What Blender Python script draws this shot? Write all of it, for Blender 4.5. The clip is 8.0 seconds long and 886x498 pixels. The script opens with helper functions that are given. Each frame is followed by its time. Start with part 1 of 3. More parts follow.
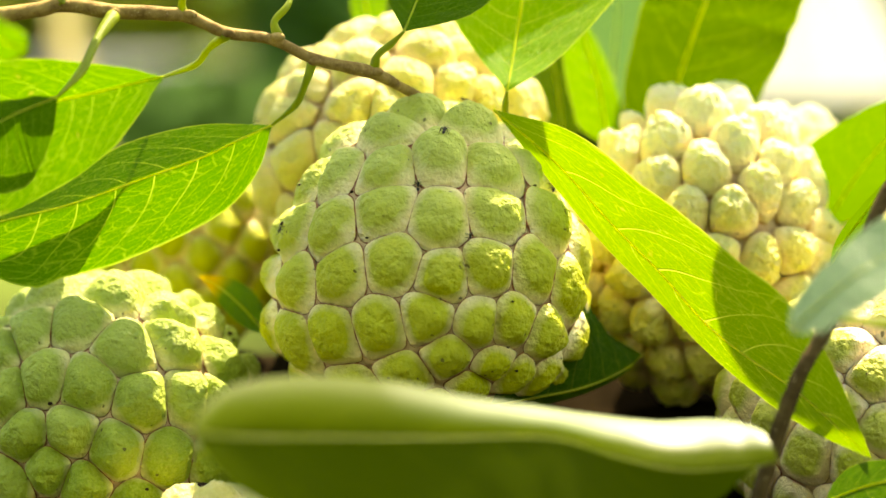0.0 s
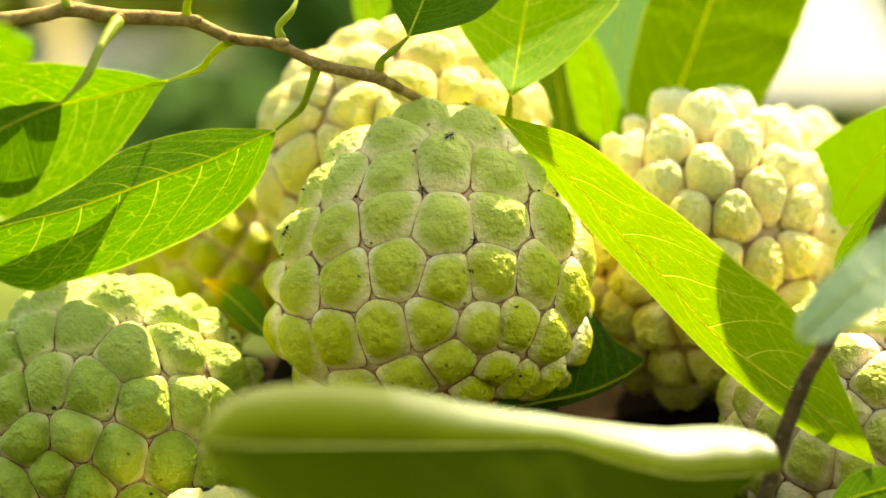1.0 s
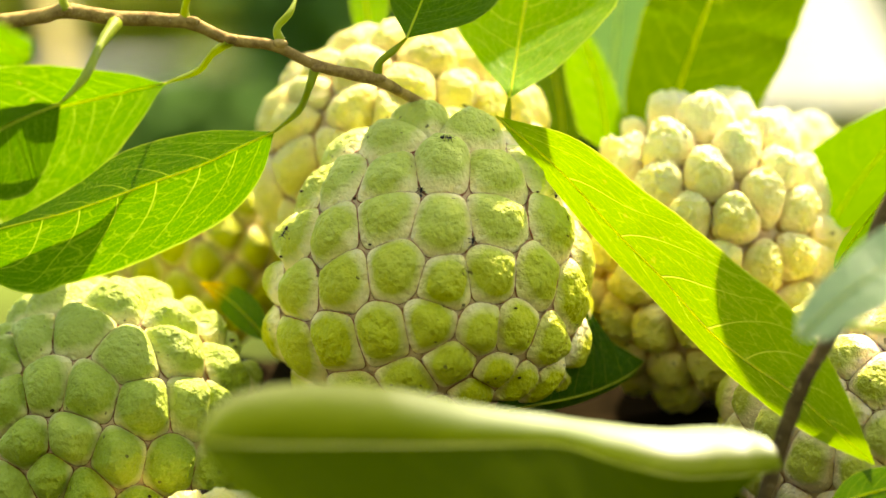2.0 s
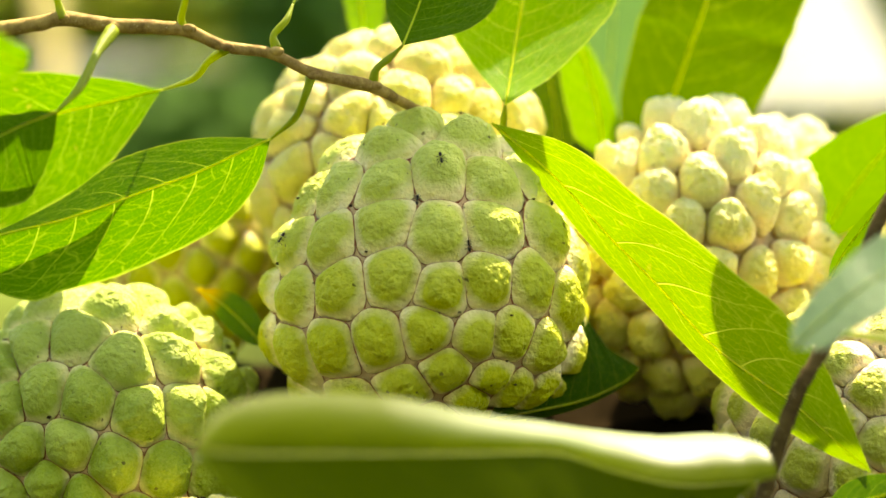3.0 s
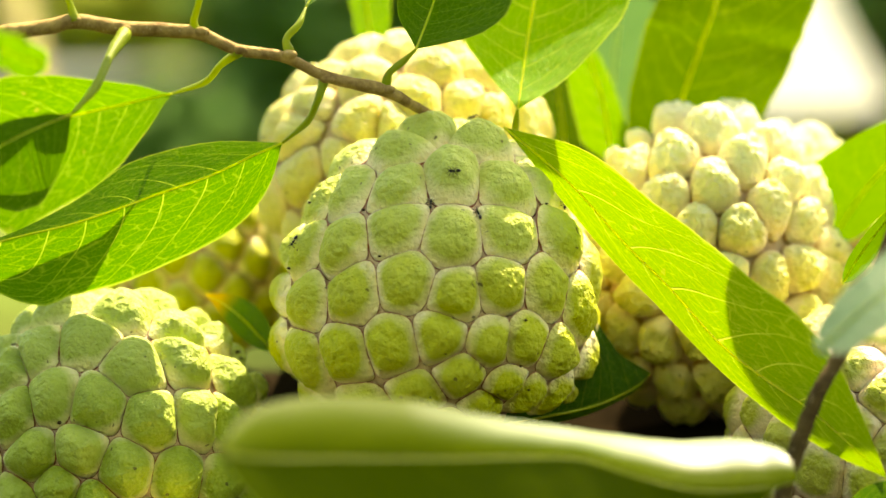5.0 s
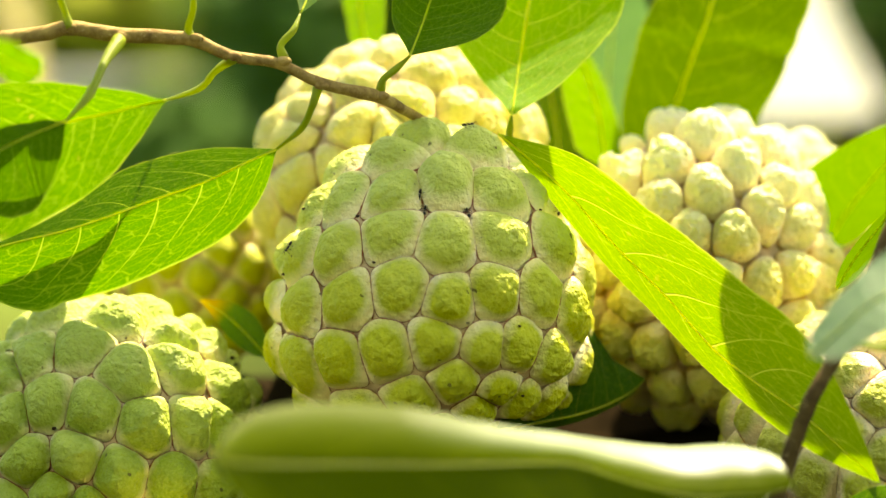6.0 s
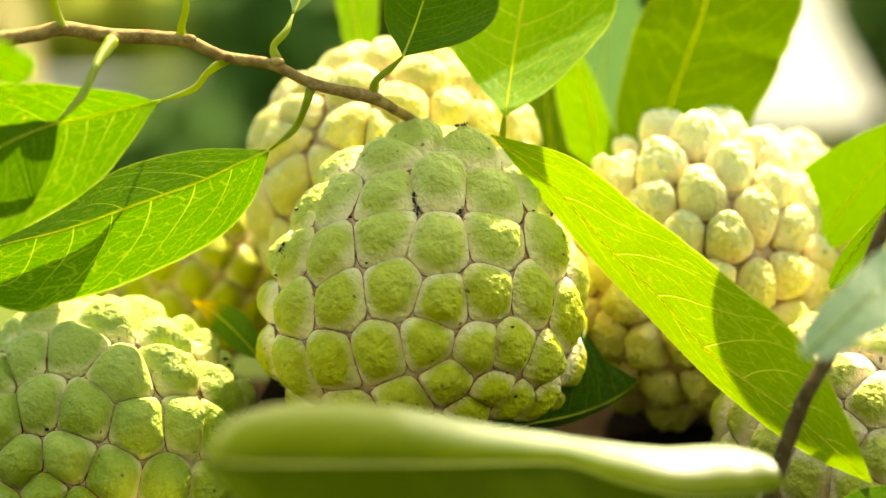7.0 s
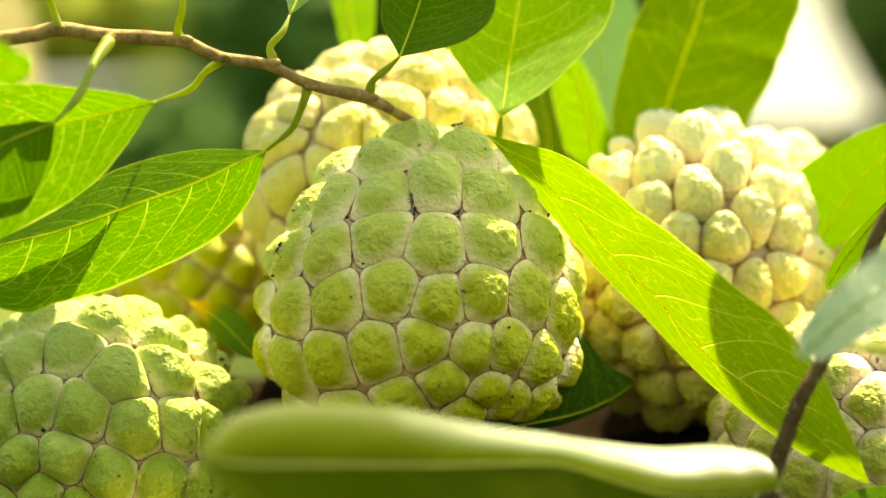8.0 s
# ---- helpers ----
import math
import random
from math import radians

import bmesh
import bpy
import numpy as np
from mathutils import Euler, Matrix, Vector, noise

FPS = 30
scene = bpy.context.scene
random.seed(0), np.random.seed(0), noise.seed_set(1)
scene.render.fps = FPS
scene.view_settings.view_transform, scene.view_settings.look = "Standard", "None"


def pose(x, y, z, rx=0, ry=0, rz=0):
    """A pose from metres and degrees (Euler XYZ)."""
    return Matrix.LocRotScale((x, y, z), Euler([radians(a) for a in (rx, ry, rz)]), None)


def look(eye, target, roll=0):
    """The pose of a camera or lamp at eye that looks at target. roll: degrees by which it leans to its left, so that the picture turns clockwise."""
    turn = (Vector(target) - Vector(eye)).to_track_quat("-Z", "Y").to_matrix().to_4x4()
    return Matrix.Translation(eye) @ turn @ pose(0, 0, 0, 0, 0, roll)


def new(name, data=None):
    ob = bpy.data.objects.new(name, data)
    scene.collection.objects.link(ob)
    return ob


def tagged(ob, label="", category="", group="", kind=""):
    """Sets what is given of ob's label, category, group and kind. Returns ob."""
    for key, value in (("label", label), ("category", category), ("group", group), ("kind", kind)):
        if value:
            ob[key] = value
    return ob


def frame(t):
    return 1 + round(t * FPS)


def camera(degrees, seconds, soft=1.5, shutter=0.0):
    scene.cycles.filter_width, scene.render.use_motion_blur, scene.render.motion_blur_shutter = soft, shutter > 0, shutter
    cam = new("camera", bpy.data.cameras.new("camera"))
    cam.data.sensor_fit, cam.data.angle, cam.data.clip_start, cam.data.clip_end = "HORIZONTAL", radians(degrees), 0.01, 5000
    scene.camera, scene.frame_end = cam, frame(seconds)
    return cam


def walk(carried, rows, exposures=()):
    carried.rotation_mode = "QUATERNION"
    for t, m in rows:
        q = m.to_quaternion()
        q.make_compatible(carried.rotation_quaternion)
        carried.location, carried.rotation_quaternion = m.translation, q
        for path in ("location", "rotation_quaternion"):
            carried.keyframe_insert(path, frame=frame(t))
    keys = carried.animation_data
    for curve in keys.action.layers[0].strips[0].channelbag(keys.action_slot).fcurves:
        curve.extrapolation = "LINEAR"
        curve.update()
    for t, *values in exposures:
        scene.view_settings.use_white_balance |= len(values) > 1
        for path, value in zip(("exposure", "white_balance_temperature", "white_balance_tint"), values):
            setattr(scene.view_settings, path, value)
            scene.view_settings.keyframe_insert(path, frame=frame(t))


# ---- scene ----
cam = camera(16, 8.0)
cam.data.dof.use_dof = True
cam.data.dof.focus_distance = 0.787
cam.data.dof.aperture_fstop = 7.0
PATH = [
    (0, look((0.00468, -0.81089, 0.11553), (0.00468, -0.01394, 0.04581), 0.000)),
    (0.5, look((0.00331, -0.81029, 0.11650), (0.00467, -0.01334, 0.04671), 0.038)),
    (1, look((0.00132, -0.81083, 0.11914), (0.00370, -0.01408, 0.04707), 0.102)),
    (1.5, look((0.00120, -0.80952, 0.11529), (0.00369, -0.01247, 0.04676), 0.031)),
    (3, look((0.00033, -0.81118, 0.11888), (0.00503, -0.01423, 0.04929), 0.024)),
    (3.5, look((-0.00678, -0.80877, 0.11539), (0.00267, -0.01162, 0.04855), 0.205)),
    (4, look((-0.00993, -0.80783, 0.11586), (0.00117, -0.01083, 0.04763), 0.241)),
    (5.5, look((-0.01407, -0.80763, 0.11740), (0.00237, -0.01055, 0.05119), 0.131)),
    (6, look((-0.01279, -0.80888, 0.11742), (0.00342, -0.01174, 0.05182), 0.129)),
    (6.5, look((-0.01118, -0.80840, 0.11630), (0.00486, -0.01114, 0.05216), 0.108)),
    (7, look((-0.01168, -0.80901, 0.11587), (0.00522, -0.01174, 0.05206), 0.132)),
    (7.5, look((-0.01012, -0.80972, 0.11848), (0.00573, -0.01259, 0.05267), 0.090)),
    (8, look((-0.01178, -0.80912, 0.11592), (0.00609, -0.01186, 0.05219), 0.140)),
]
walk(cam, PATH, [(0, 1.73, 8900, 6), (8, 1.73, 8900, 6)])

# ---- light: a high sun behind the fruit, and the sky ----
SUN_TO = Vector((0.28, 0.45, 0.85)).normalized()
world = bpy.data.worlds.new("world")
scene.world = world
world.use_nodes = True
wn = world.node_tree.nodes
sky = wn.new("ShaderNodeTexSky")
sky.sky_type = "NISHITA"
sky.sun_disc = False
sky.sun_elevation = math.asin(SUN_TO.z)
sky.sun_rotation = math.atan2(SUN_TO.x, SUN_TO.y)
sky.dust_density = 2.0
world.node_tree.links.new(sky.outputs[0], wn["Background"].inputs[0])
wn["Background"].inputs[1].default_value = 0.13
sun = new("sun", bpy.data.lights.new("sun", "SUN"))
sun.data.energy = 4.9
sun.data.angle = radians(0.6)
sun.data.color = (1.0, 0.94, 0.82)
sun.matrix_world = look((0, 0, 0), -SUN_TO)


# ---- materials ----
class Nodes:
    """A small helper to wire node materials."""

    def __init__(self, name):
        self.mat = bpy.data.materials.new(name)
        self.mat.use_nodes = True
        self.tree = self.mat.node_tree
        self.out = self.tree.nodes["Material Output"]
        self.bsdf = self.tree.nodes["Principled BSDF"]

    def add(self, kind, **values):
        n = self.tree.nodes.new(kind)
        for k, v in values.items():
            setattr(n, k, v)
        return n

    def put(self, value, socket):
        if isinstance(value, bpy.types.NodeSocket):
            self.tree.links.new(value, socket)
        else:
            socket.default_value = value

    def noise(self, scale, detail=3.0, rough=0.55, coords=None, distortion=0.0):
        n = self.add("ShaderNodeTexNoise")
        n.inputs["Scale"].default_value = scale
        n.inputs["Detail"].default_value = detail
        n.inputs["Roughness"].default_value = rough
        n.inputs["Distortion"].default_value = distortion
        self.put(coords or self.coords(), n.inputs["Vector"])
        return n.outputs["Fac"]

    def coords(self, which="Object"):
        return self.add("ShaderNodeTexCoord").outputs[which]

    def attr(self, name):
        return self.add("ShaderNodeAttribute", attribute_name=name).outputs["Fac"]

    def random(self):
        return self.add("ShaderNodeObjectInfo").outputs["Random"]

    def ramp(self, fac, *stops):
        n = self.add("ShaderNodeValToRGB")
        els = n.color_ramp.elements
        while len(els) < len(stops):
            els.new(0.5)
        for e, (p, c) in zip(els, stops):
            e.position = p
            e.color = (*c, 1) if len(c) == 3 else c
        self.put(fac, n.inputs["Fac"])
        return n.outputs["Color"]

    def mix(self, fac, a, b, blend="MIX"):
        n = self.add("ShaderNodeMix", data_type="RGBA", blend_type=blend)
        self.put(fac, n.inputs[0])
        self.put((*a, 1) if isinstance(a, tuple) and len(a) == 3 else a, n.inputs[6])
        self.put((*b, 1) if isinstance(b, tuple) and len(b) == 3 else b, n.inputs[7])
        return n.outputs[2]

    def math(self, op, a, b=0.0, clamp=False):
        n = self.add("ShaderNodeMath", operation=op, use_clamp=clamp)
        self.put(a, n.inputs[0])
        self.put(b, n.inputs[1])
        return n.outputs[0]

    def bump(self, height, distance, strength=1.0, normal=None):
        n = self.add("ShaderNodeBump")
        n.inputs["Strength"].default_value = strength
        n.inputs["Distance"].default_value = distance
        self.put(height, n.inputs["Height"])
        if normal is not None:
            self.put(normal, n.inputs["Normal"])
        return n.outputs["Normal"]

    def skin(self, color, rough=0.6, normal=None, spec=0.4):
        self.put((*color, 1) if isinstance(color, tuple) else color, self.bsdf.inputs["Base Color"])
        self.put(rough, self.bsdf.inputs["Roughness"])
        self.bsdf.inputs["Specular IOR Level"].default_value = spec
        if normal is not None:
            self.put(normal, self.bsdf.inputs["Normal"])
        return self.mat


def carpel_material(name, green, deep, cream, line, bloom, glow=0.2, glow_scale=0.004, ring=(0.66, 0.94), bloom_glare_color=None, bloom_glare_max=0.35):
    m = Nodes(name)
    edge = m.attr("margin")
    big = m.noise(140, 3)
    fine = m.noise(620, 4, 0.6, distortion=0.6)
    speck = m.noise(1500, 2)
    wob = m.math("ADD", m.attr("cap"), m.math("MULTIPLY", m.math("SUBTRACT", m.noise(110, 4), 0.5), 0.5))
    g = m.mix(m.ramp(fine, (0.35, (0, 0, 0)), (0.65, (1, 1, 1))), deep, green)
    g = m.mix(m.math("MULTIPLY", m.random(), 0.45), g, bloom)
    crown = m.add("ShaderNodeSeparateXYZ")
    m.put(m.coords(), crown.inputs[0])
    # paler crown: waxy bloom, and on some skins painted sun glare
    bloom_glare = m.ramp(m.math("ADD", m.math("MULTIPLY", crown.outputs["Z"], 12.0), m.math("MULTIPLY", big, 0.3)), (0.60, (0, 0, 0)), (1.0, (bloom_glare_max, bloom_glare_max, bloom_glare_max)))
    g = m.mix(bloom_glare, g, bloom_glare_color or bloom)
    pale = m.mix(m.ramp(speck, (0.3, (0, 0, 0)), (0.75, (1, 1, 1))), g, bloom)
    g = m.mix(0.35, g, pale)
    col = m.mix(m.ramp(wob, (ring[0], (0, 0, 0)), (ring[1], (1, 1, 1))), g, cream)
    rim = m.math("ADD", edge, m.math("MULTIPLY", m.math("SUBTRACT", m.noise(420, 2), 0.5), 0.07))
    col = m.mix(m.ramp(rim, (0.964, (0, 0, 0)), (0.984, (1, 1, 1))), col, m.mix(m.ramp(m.noise(120, 2), (0.58, (0, 0, 0)), (0.72, (1, 1, 1))), line, cream))
    dots = m.ramp(m.noise(380, 1, 0.5), (0.745, (0, 0, 0)), (0.765, (1, 1, 1)))
    col = m.mix(m.math("MULTIPLY", dots, 0.7), col, (0.06, 0.035, 0.02))
    nrm = m.bump(m.noise(520, 2, 0.5), 0.0018, 0.8)
    nrm = m.bump(m.noise(1000, 2, 0.5, distortion=0.4), 0.0007, 0.8, nrm)
    m.bsdf.inputs["Subsurface Weight"].default_value = glow
    m.bsdf.inputs["Subsurface Radius"].default_value = (0.6, 0.7, 0.2)
    m.bsdf.inputs["Subsurface Scale"].default_value = glow_scale
    return m.skin(col, 0.62, nrm, 0.16)


GREEN_SKIN = carpel_material("green carpel skin", (0.55, 0.54, 0.012), (0.39, 0.41, 0.003), (0.99, 0.85, 0.49), (0.33, 0.10, 0.045), (0.62, 0.65, 0.09), 0.28, 0.0034, (0.64, 0.96), (0.60, 0.70, 0.25), 0.6)
# its faint white crown tint stands for sun on the top
COOL_SKIN = carpel_material("fresh green carpel skin", (0.29, 0.385, 0.02), (0.21, 0.30, 0.006), (0.76, 0.71, 0.34), (0.26, 0.09, 0.035), (0.54, 0.61, 0.14), 0.3, 0.004, ring=(0.76, 1.12), bloom_glare_color=(0.84, 0.86, 0.50), bloom_glare_max=0.15)
# sun glare on the knobs is put into this whiter skin
WHITE_SKIN = carpel_material("carpel skin whitened for sun glare", (0.64, 0.59, 0.15), (0.53, 0.49, 0.08), (0.88, 0.74, 0.40), (0.58, 0.36, 0.14), (0.85, 0.78, 0.28), 0.45, 0.007, bloom_glare_color=(0.84, 0.85, 0.68), bloom_glare_max=0.6)
PINK_SKIN = carpel_material("green carpel skin with wide pink margins", (0.52, 0.54, 0.05), (0.40, 0.42, 0.02), (0.94, 0.76, 0.50), (0.26, 0.08, 0.04), (0.66, 0.64, 0.22), 0.35, 0.004, (0.48, 0.78))
PALE_SKIN = carpel_material("pale carpel skin", (0.70, 0.62, 0.15), (0.60, 0.52, 0.08), (0.88, 0.74, 0.38), (0.55, 0.36, 0.16), (0.84, 0.78, 0.42), 0.45, 0.007)


def flesh_material():
    m = Nodes("groove flesh")
    col = m.mix(m.noise(300, 3), (0.85, 0.66, 0.40), (0.60, 0.34, 0.17))
    return m.skin(col, 0.7, m.bump(m.noise(600), 0.0006))


FLESH = flesh_material()


def leaf_material(name, top, through_color, vein, gloss=0.45, share=0.55, spots=0.0, spec=0.25, relief=0.5, tip=None, sun_sheen=0.0):
    """A thin leaf: a waxy upper skin over tissue that lets light through."""
    m = Nodes(name)
    along, across = m.attr("along"), m.attr("across")
    fine = m.noise(420, 3, 0.6)
    cells = m.add("ShaderNodeTexVoronoi", feature="DISTANCE_TO_EDGE")
    cells.inputs["Scale"].default_value = 800
    m.put(m.coords(), cells.inputs["Vector"])
    net = m.ramp(cells.outputs["Distance"], (0.0, (1, 1, 1)), (0.06, (0, 0, 0)))
    v = m.math("ABSOLUTE", across)
    half = m.math("MULTIPLY", m.math("GREATER_THAN", across, 0.0), 0.3)
    bend = m.math("ADD", m.math("MULTIPLY", v, 0.09), m.math("MULTIPLY", m.math("POWER", v, 2.2), 0.2))
    wander = m.math("MULTIPLY", m.math("SUBTRACT", m.noise(60, 1), 0.5), 0.022)
    run = m.math("ADD", m.math("MULTIPLY", m.math("SUBTRACT", m.math("ADD", along, wander), bend), 8.5), half)
    grid = m.add("ShaderNodeCombineXYZ")
    m.put(m.math("MULTIPLY", run, 1.5), grid.inputs[0])
    m.put(m.math("MULTIPLY", v, 11.0), grid.inputs[1])
    m.put(m.math("MULTIPLY", half, 20.0), grid.inputs[2])
    ladder = m.add("ShaderNodeTexVoronoi", feature="DISTANCE_TO_EDGE")
    ladder.inputs["Scale"].default_value = 1.0
    m.put(grid.outputs[0], ladder.inputs["Vector"])
    net2 = m.ramp(ladder.outputs["Distance"], (0.0, (1, 1, 1)), (0.05, (0, 0, 0)))
    netting = m.math("ADD", m.math("MULTIPLY", net, 0.15), m.math("MULTIPLY", net2, 0.26), True)
    saw = m.math("ABSOLUTE", m.math("SUBTRACT", m.math("FRACT", run), 0.5))
    ribs = m.math("MULTIPLY", m.ramp(saw, (0.0, (1, 1, 1)), (0.008, (0.9, 0.9, 0.9)), (0.022, (0, 0, 0))), m.math("SUBTRACT", 1.0, m.math("MULTIPLY", v, 0.55)))
    mid = m.ramp(v, (0.008, (1, 1, 1)), (0.028, (0, 0, 0)))
    netting = m.math("MAXIMUM", netting, m.math("MAXIMUM", ribs, mid))
    patchy = m.noise(55, 3)
    rim = m.ramp(m.math("ABSOLUTE", across), (0.965, (0, 0, 0)), (0.995, (1, 1, 1)))
    tone = m.mix(m.math("MULTIPLY", patchy, 0.5), (1, 1, 1), (0.72, 0.80, 0.6))
    body = m.mix(1.0, m.mix(netting, top, vein), tone, "MULTIPLY")
    glow = m.mix(1.0, m.mix(netting, through_color, vein), tone, "MULTIPLY")
    body = m.mix(m.math("MULTIPLY", rim, 0.7), body, vein)
    glow = m.mix(m.math("MULTIPLY", rim, 0.7), glow, vein)
    if spots:
        blot = m.ramp(m.noise(210, 2), (0.70, (0, 0, 0)), (0.74, (1, 1, 1)))
        body = m.mix(m.math("MULTIPLY", blot, spots), body, (0.45, 0.33, 0.05))
        glow = m.mix(m.math("MULTIPLY", blot, spots), glow, (0.5, 0.36, 0.05))
    if tip:
        burnt = m.ramp(m.math("ADD", along, m.math("MULTIPLY", patchy, 0.2)), (0.66, (0, 0, 0)), (0.86, (1, 1, 1)))
        body = m.mix(burnt, body, tip)
        glow = m.mix(burnt, glow, tip)
    # a pale, glossy outer margin paints sunlit sheen onto the left half
    if sun_sheen:
        sheen_mask = m.math("MULTIPLY", m.ramp(m.math("MULTIPLY", across, -1.0), (0.25, (0, 0, 0)), (0.6, (1, 1, 1))), m.ramp(along, (0.26, (0, 0, 0)), (0.5, (1, 1, 1))))
        body = m.mix(m.math("MULTIPLY", sheen_mask, 0.8), body, (0.40, 0.50, 0.26))
    nrm = m.bump(m.math("SUBTRACT", fine, m.math("MULTIPLY", netting, 1.2)), 0.0005, relief)
    m.skin(body, gloss, nrm, spec)
    if sun_sheen:
        m.put(m.math("ADD", m.math("MULTIPLY", sheen_mask, sun_sheen), spec), m.bsdf.inputs["Specular IOR Level"])
    tr = m.add("ShaderNodeBsdfTranslucent")
    m.put(glow, tr.inputs["Color"])
    m.put(nrm, tr.inputs["Normal"])
    mixer = m.add("ShaderNodeMixShader")
    mixer.inputs[0].default_value = share
    m.tree.links.new(m.bsdf.outputs[0], mixer.inputs[1])
    m.tree.links.new(tr.outputs[0], mixer.inputs[2])
    m.tree.links.new(mixer.outputs[0], m.out.inputs["Surface"])
    return m.mat


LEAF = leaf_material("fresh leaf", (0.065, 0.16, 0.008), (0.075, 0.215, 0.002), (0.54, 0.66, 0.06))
# copy of the leaf with shade put into its colour
LEAF_DARK = leaf_material("leaf darkened for shade", (0.045, 0.12, 0.004), (0.065, 0.18, 0.002), (0.28, 0.40, 0.04), share=0.45, spec=0.1)
# copy of the leaf with the sun's glow put into its colour
LEAF_BRIGHT = leaf_material("leaf brightened for backlight", (0.10, 0.23, 0.010), (0.26, 0.56, 0.006), (0.74, 0.84, 0.10))
LEAF_BACK = leaf_material("soft green leaf", (0.06, 0.16, 0.009), (0.082, 0.175, 0.002), (0.18, 0.28, 0.012))
LEAF_SPOTTED = leaf_material("fresh leaf with yellow spots", (0.07, 0.17, 0.008), (0.078, 0.215, 0.002), (0.54, 0.66, 0.06), spots=0.5)
# darker copy for the leaves in shade at the back
LEAF_BROAD = leaf_material("broad leaf darkened for shade", (0.05, 0.11, 0.006), (0.046, 0.100, 0.0012), (0.22, 0.28, 0.015))
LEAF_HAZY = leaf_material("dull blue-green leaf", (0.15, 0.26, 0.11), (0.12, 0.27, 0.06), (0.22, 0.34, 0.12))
# base darkened for the shaded half; the margin's sun sheen is painted pale
LEAF_OLIVE = leaf_material("olive leaf", (0.080, 0.115, 0.002), (0.10, 0.15, 0.001), (0.12, 0.16, 0.002), gloss=0.42, share=0.35, spec=0.03, relief=0.12, sun_sheen=0.7)
# pale base puts part of the sky and sun sheen into the colour
LEAF_GLOSS = leaf_material("leaf paled for sky sheen", (0.15, 0.26, 0.12), (0.16, 0.34, 0.03), (0.28, 0.38, 0.22), gloss=0.4, share=0.2, spec=0.5)
LEAF_TIPPED = leaf_material("leaf with a withered tip", (0.09, 0.21, 0.010), (0.16, 0.37, 0.004), (0.48, 0.60, 0.06), tip=(0.85, 0.55, 0.02))
LEAF_YELLOW = leaf_material("yellowing leaf", (0.11, 0.20, 0.008), (0.20, 0.36, 0.003), (0.62, 0.66, 0.08), spots=0.25)


def vein_material(name, color, glow, share):
    m = Nodes(name)
    m.skin(m.mix(m.noise(300), color, tuple(c * 0.75 for c in color)), 0.5, m.bump(m.noise(900), 0.0003))
    tr = m.add("ShaderNodeBsdfTranslucent")
    m.put((*glow, 1), tr.inputs["Color"])
    mixer = m.add("ShaderNodeMixShader")
    mixer.inputs[0].default_value = share
    m.tree.links.new(m.bsdf.outputs[0], mixer.inputs[1])
    m.tree.links.new(tr.outputs[0], mixer.inputs[2])
    m.tree.links.new(mixer.outputs[0], m.out.inputs["Surface"])
    return m.mat


VEIN = vein_material("leaf vein", (0.80, 0.82, 0.20), (0.95, 0.97, 0.25), 0.9)
PETIOLE = vein_material("green stalk", (0.34, 0.42, 0.03), (0.55, 0.64, 0.03), 0.4)


def bark_material(name, light, dark):
    m = Nodes(name)
    col = m.mix(m.ramp(m.noise(180, 5, 0.7), (0.35, (0, 0, 0)), (0.68, (1, 1, 1))), dark, light)
    pores = m.ramp(m.noise(900, 2), (0.66, (0, 0, 0)), (0.70, (1, 1, 1)))
    col = m.mix(m.math("MULTIPLY", pores, 0.6), col, (0.55, 0.42, 0.22))
    return m.skin(col, 0.75, m.bump(m.noise(700, 5), 0.0008, 0.7), 0.12)


BARK = bark_material("twig bark", (0.54, 0.37, 0.13), (0.20, 0.12, 0.04))
BARK_DARK = bark_material("dark twig bark", (0.15, 0.10, 0.035), (0.06, 0.036, 0.012))


def plain_material(name, a, b, scale, rough=0.7, bump=0.0006, spec=0.3):
    m = Nodes(name)
    col = m.mix(m.ramp(m.noise(scale, 4), (0.3, (0, 0, 0)), (0.7, (1, 1, 1))), a, b)
    return m.skin(col, rough, m.bump(m.noise(scale * 4, 4), bump), spec)


def ground_material():
    """Soil darkened to hold the heap's shade, sunlit grass further off in the garden."""
    m = Nodes("garden soil and grass")
    soil = m.mix(m.noise(30, 4), (0.010, 0.008, 0.004), (0.018, 0.012, 0.006))
    grass = m.mix(m.ramp(m.noise(5, 4), (0.35, (0, 0, 0)), (0.65, (1, 1, 1))), (0.05, 0.085, 0.02), (0.15, 0.19, 0.04))
    place = m.add("ShaderNodeSeparateXYZ")
    m.put(m.coords(), place.inputs[0])
    far = m.ramp(m.math("ADD", m.math("MULTIPLY", place.outputs["Y"], 0.5), m.math("MULTIPLY", m.noise(4, 3), 0.3)), (0.45, (0, 0, 0)), (0.85, (1, 1, 1)))
    return m.skin(m.mix(far, soil, grass), 0.9, m.bump(m.noise(12, 4), 0.01), 0.0)


SOIL = ground_material()
HEDGE = plain_material("hedge leaves", (0.060, 0.145, 0.028), (0.115, 0.22, 0.04), 9.0, 0.6, 0.002, 0.05)
# the next two are brighter bush leaves, with backlight put into their colour
HEDGE_LIT = leaf_material("hedge leaf brightened for backlight", (0.06, 0.14, 0.028), (0.16, 0.30, 0.03), (0.1, 0.2, 0.04), share=0.5)
BUSH_LIGHT = leaf_material("bush leaf brightened for sun", (0.18, 0.26, 0.03), (0.62, 0.72, 0.06), (0.5, 0.55, 0.1), share=0.7)
CLOTH = vein_material("white cloth", (0.85, 0.84, 0.80), (0.88, 0.86, 0.80), 0.5)
# plaster of the added wall, its green chosen for the light it bounces
WALL = plain_material("pale green plaster, tinted for bounce light", (0.26, 0.34, 0.24), (0.18, 0.24, 0.16), 3.0, 0.9, 0.004, 0.05)
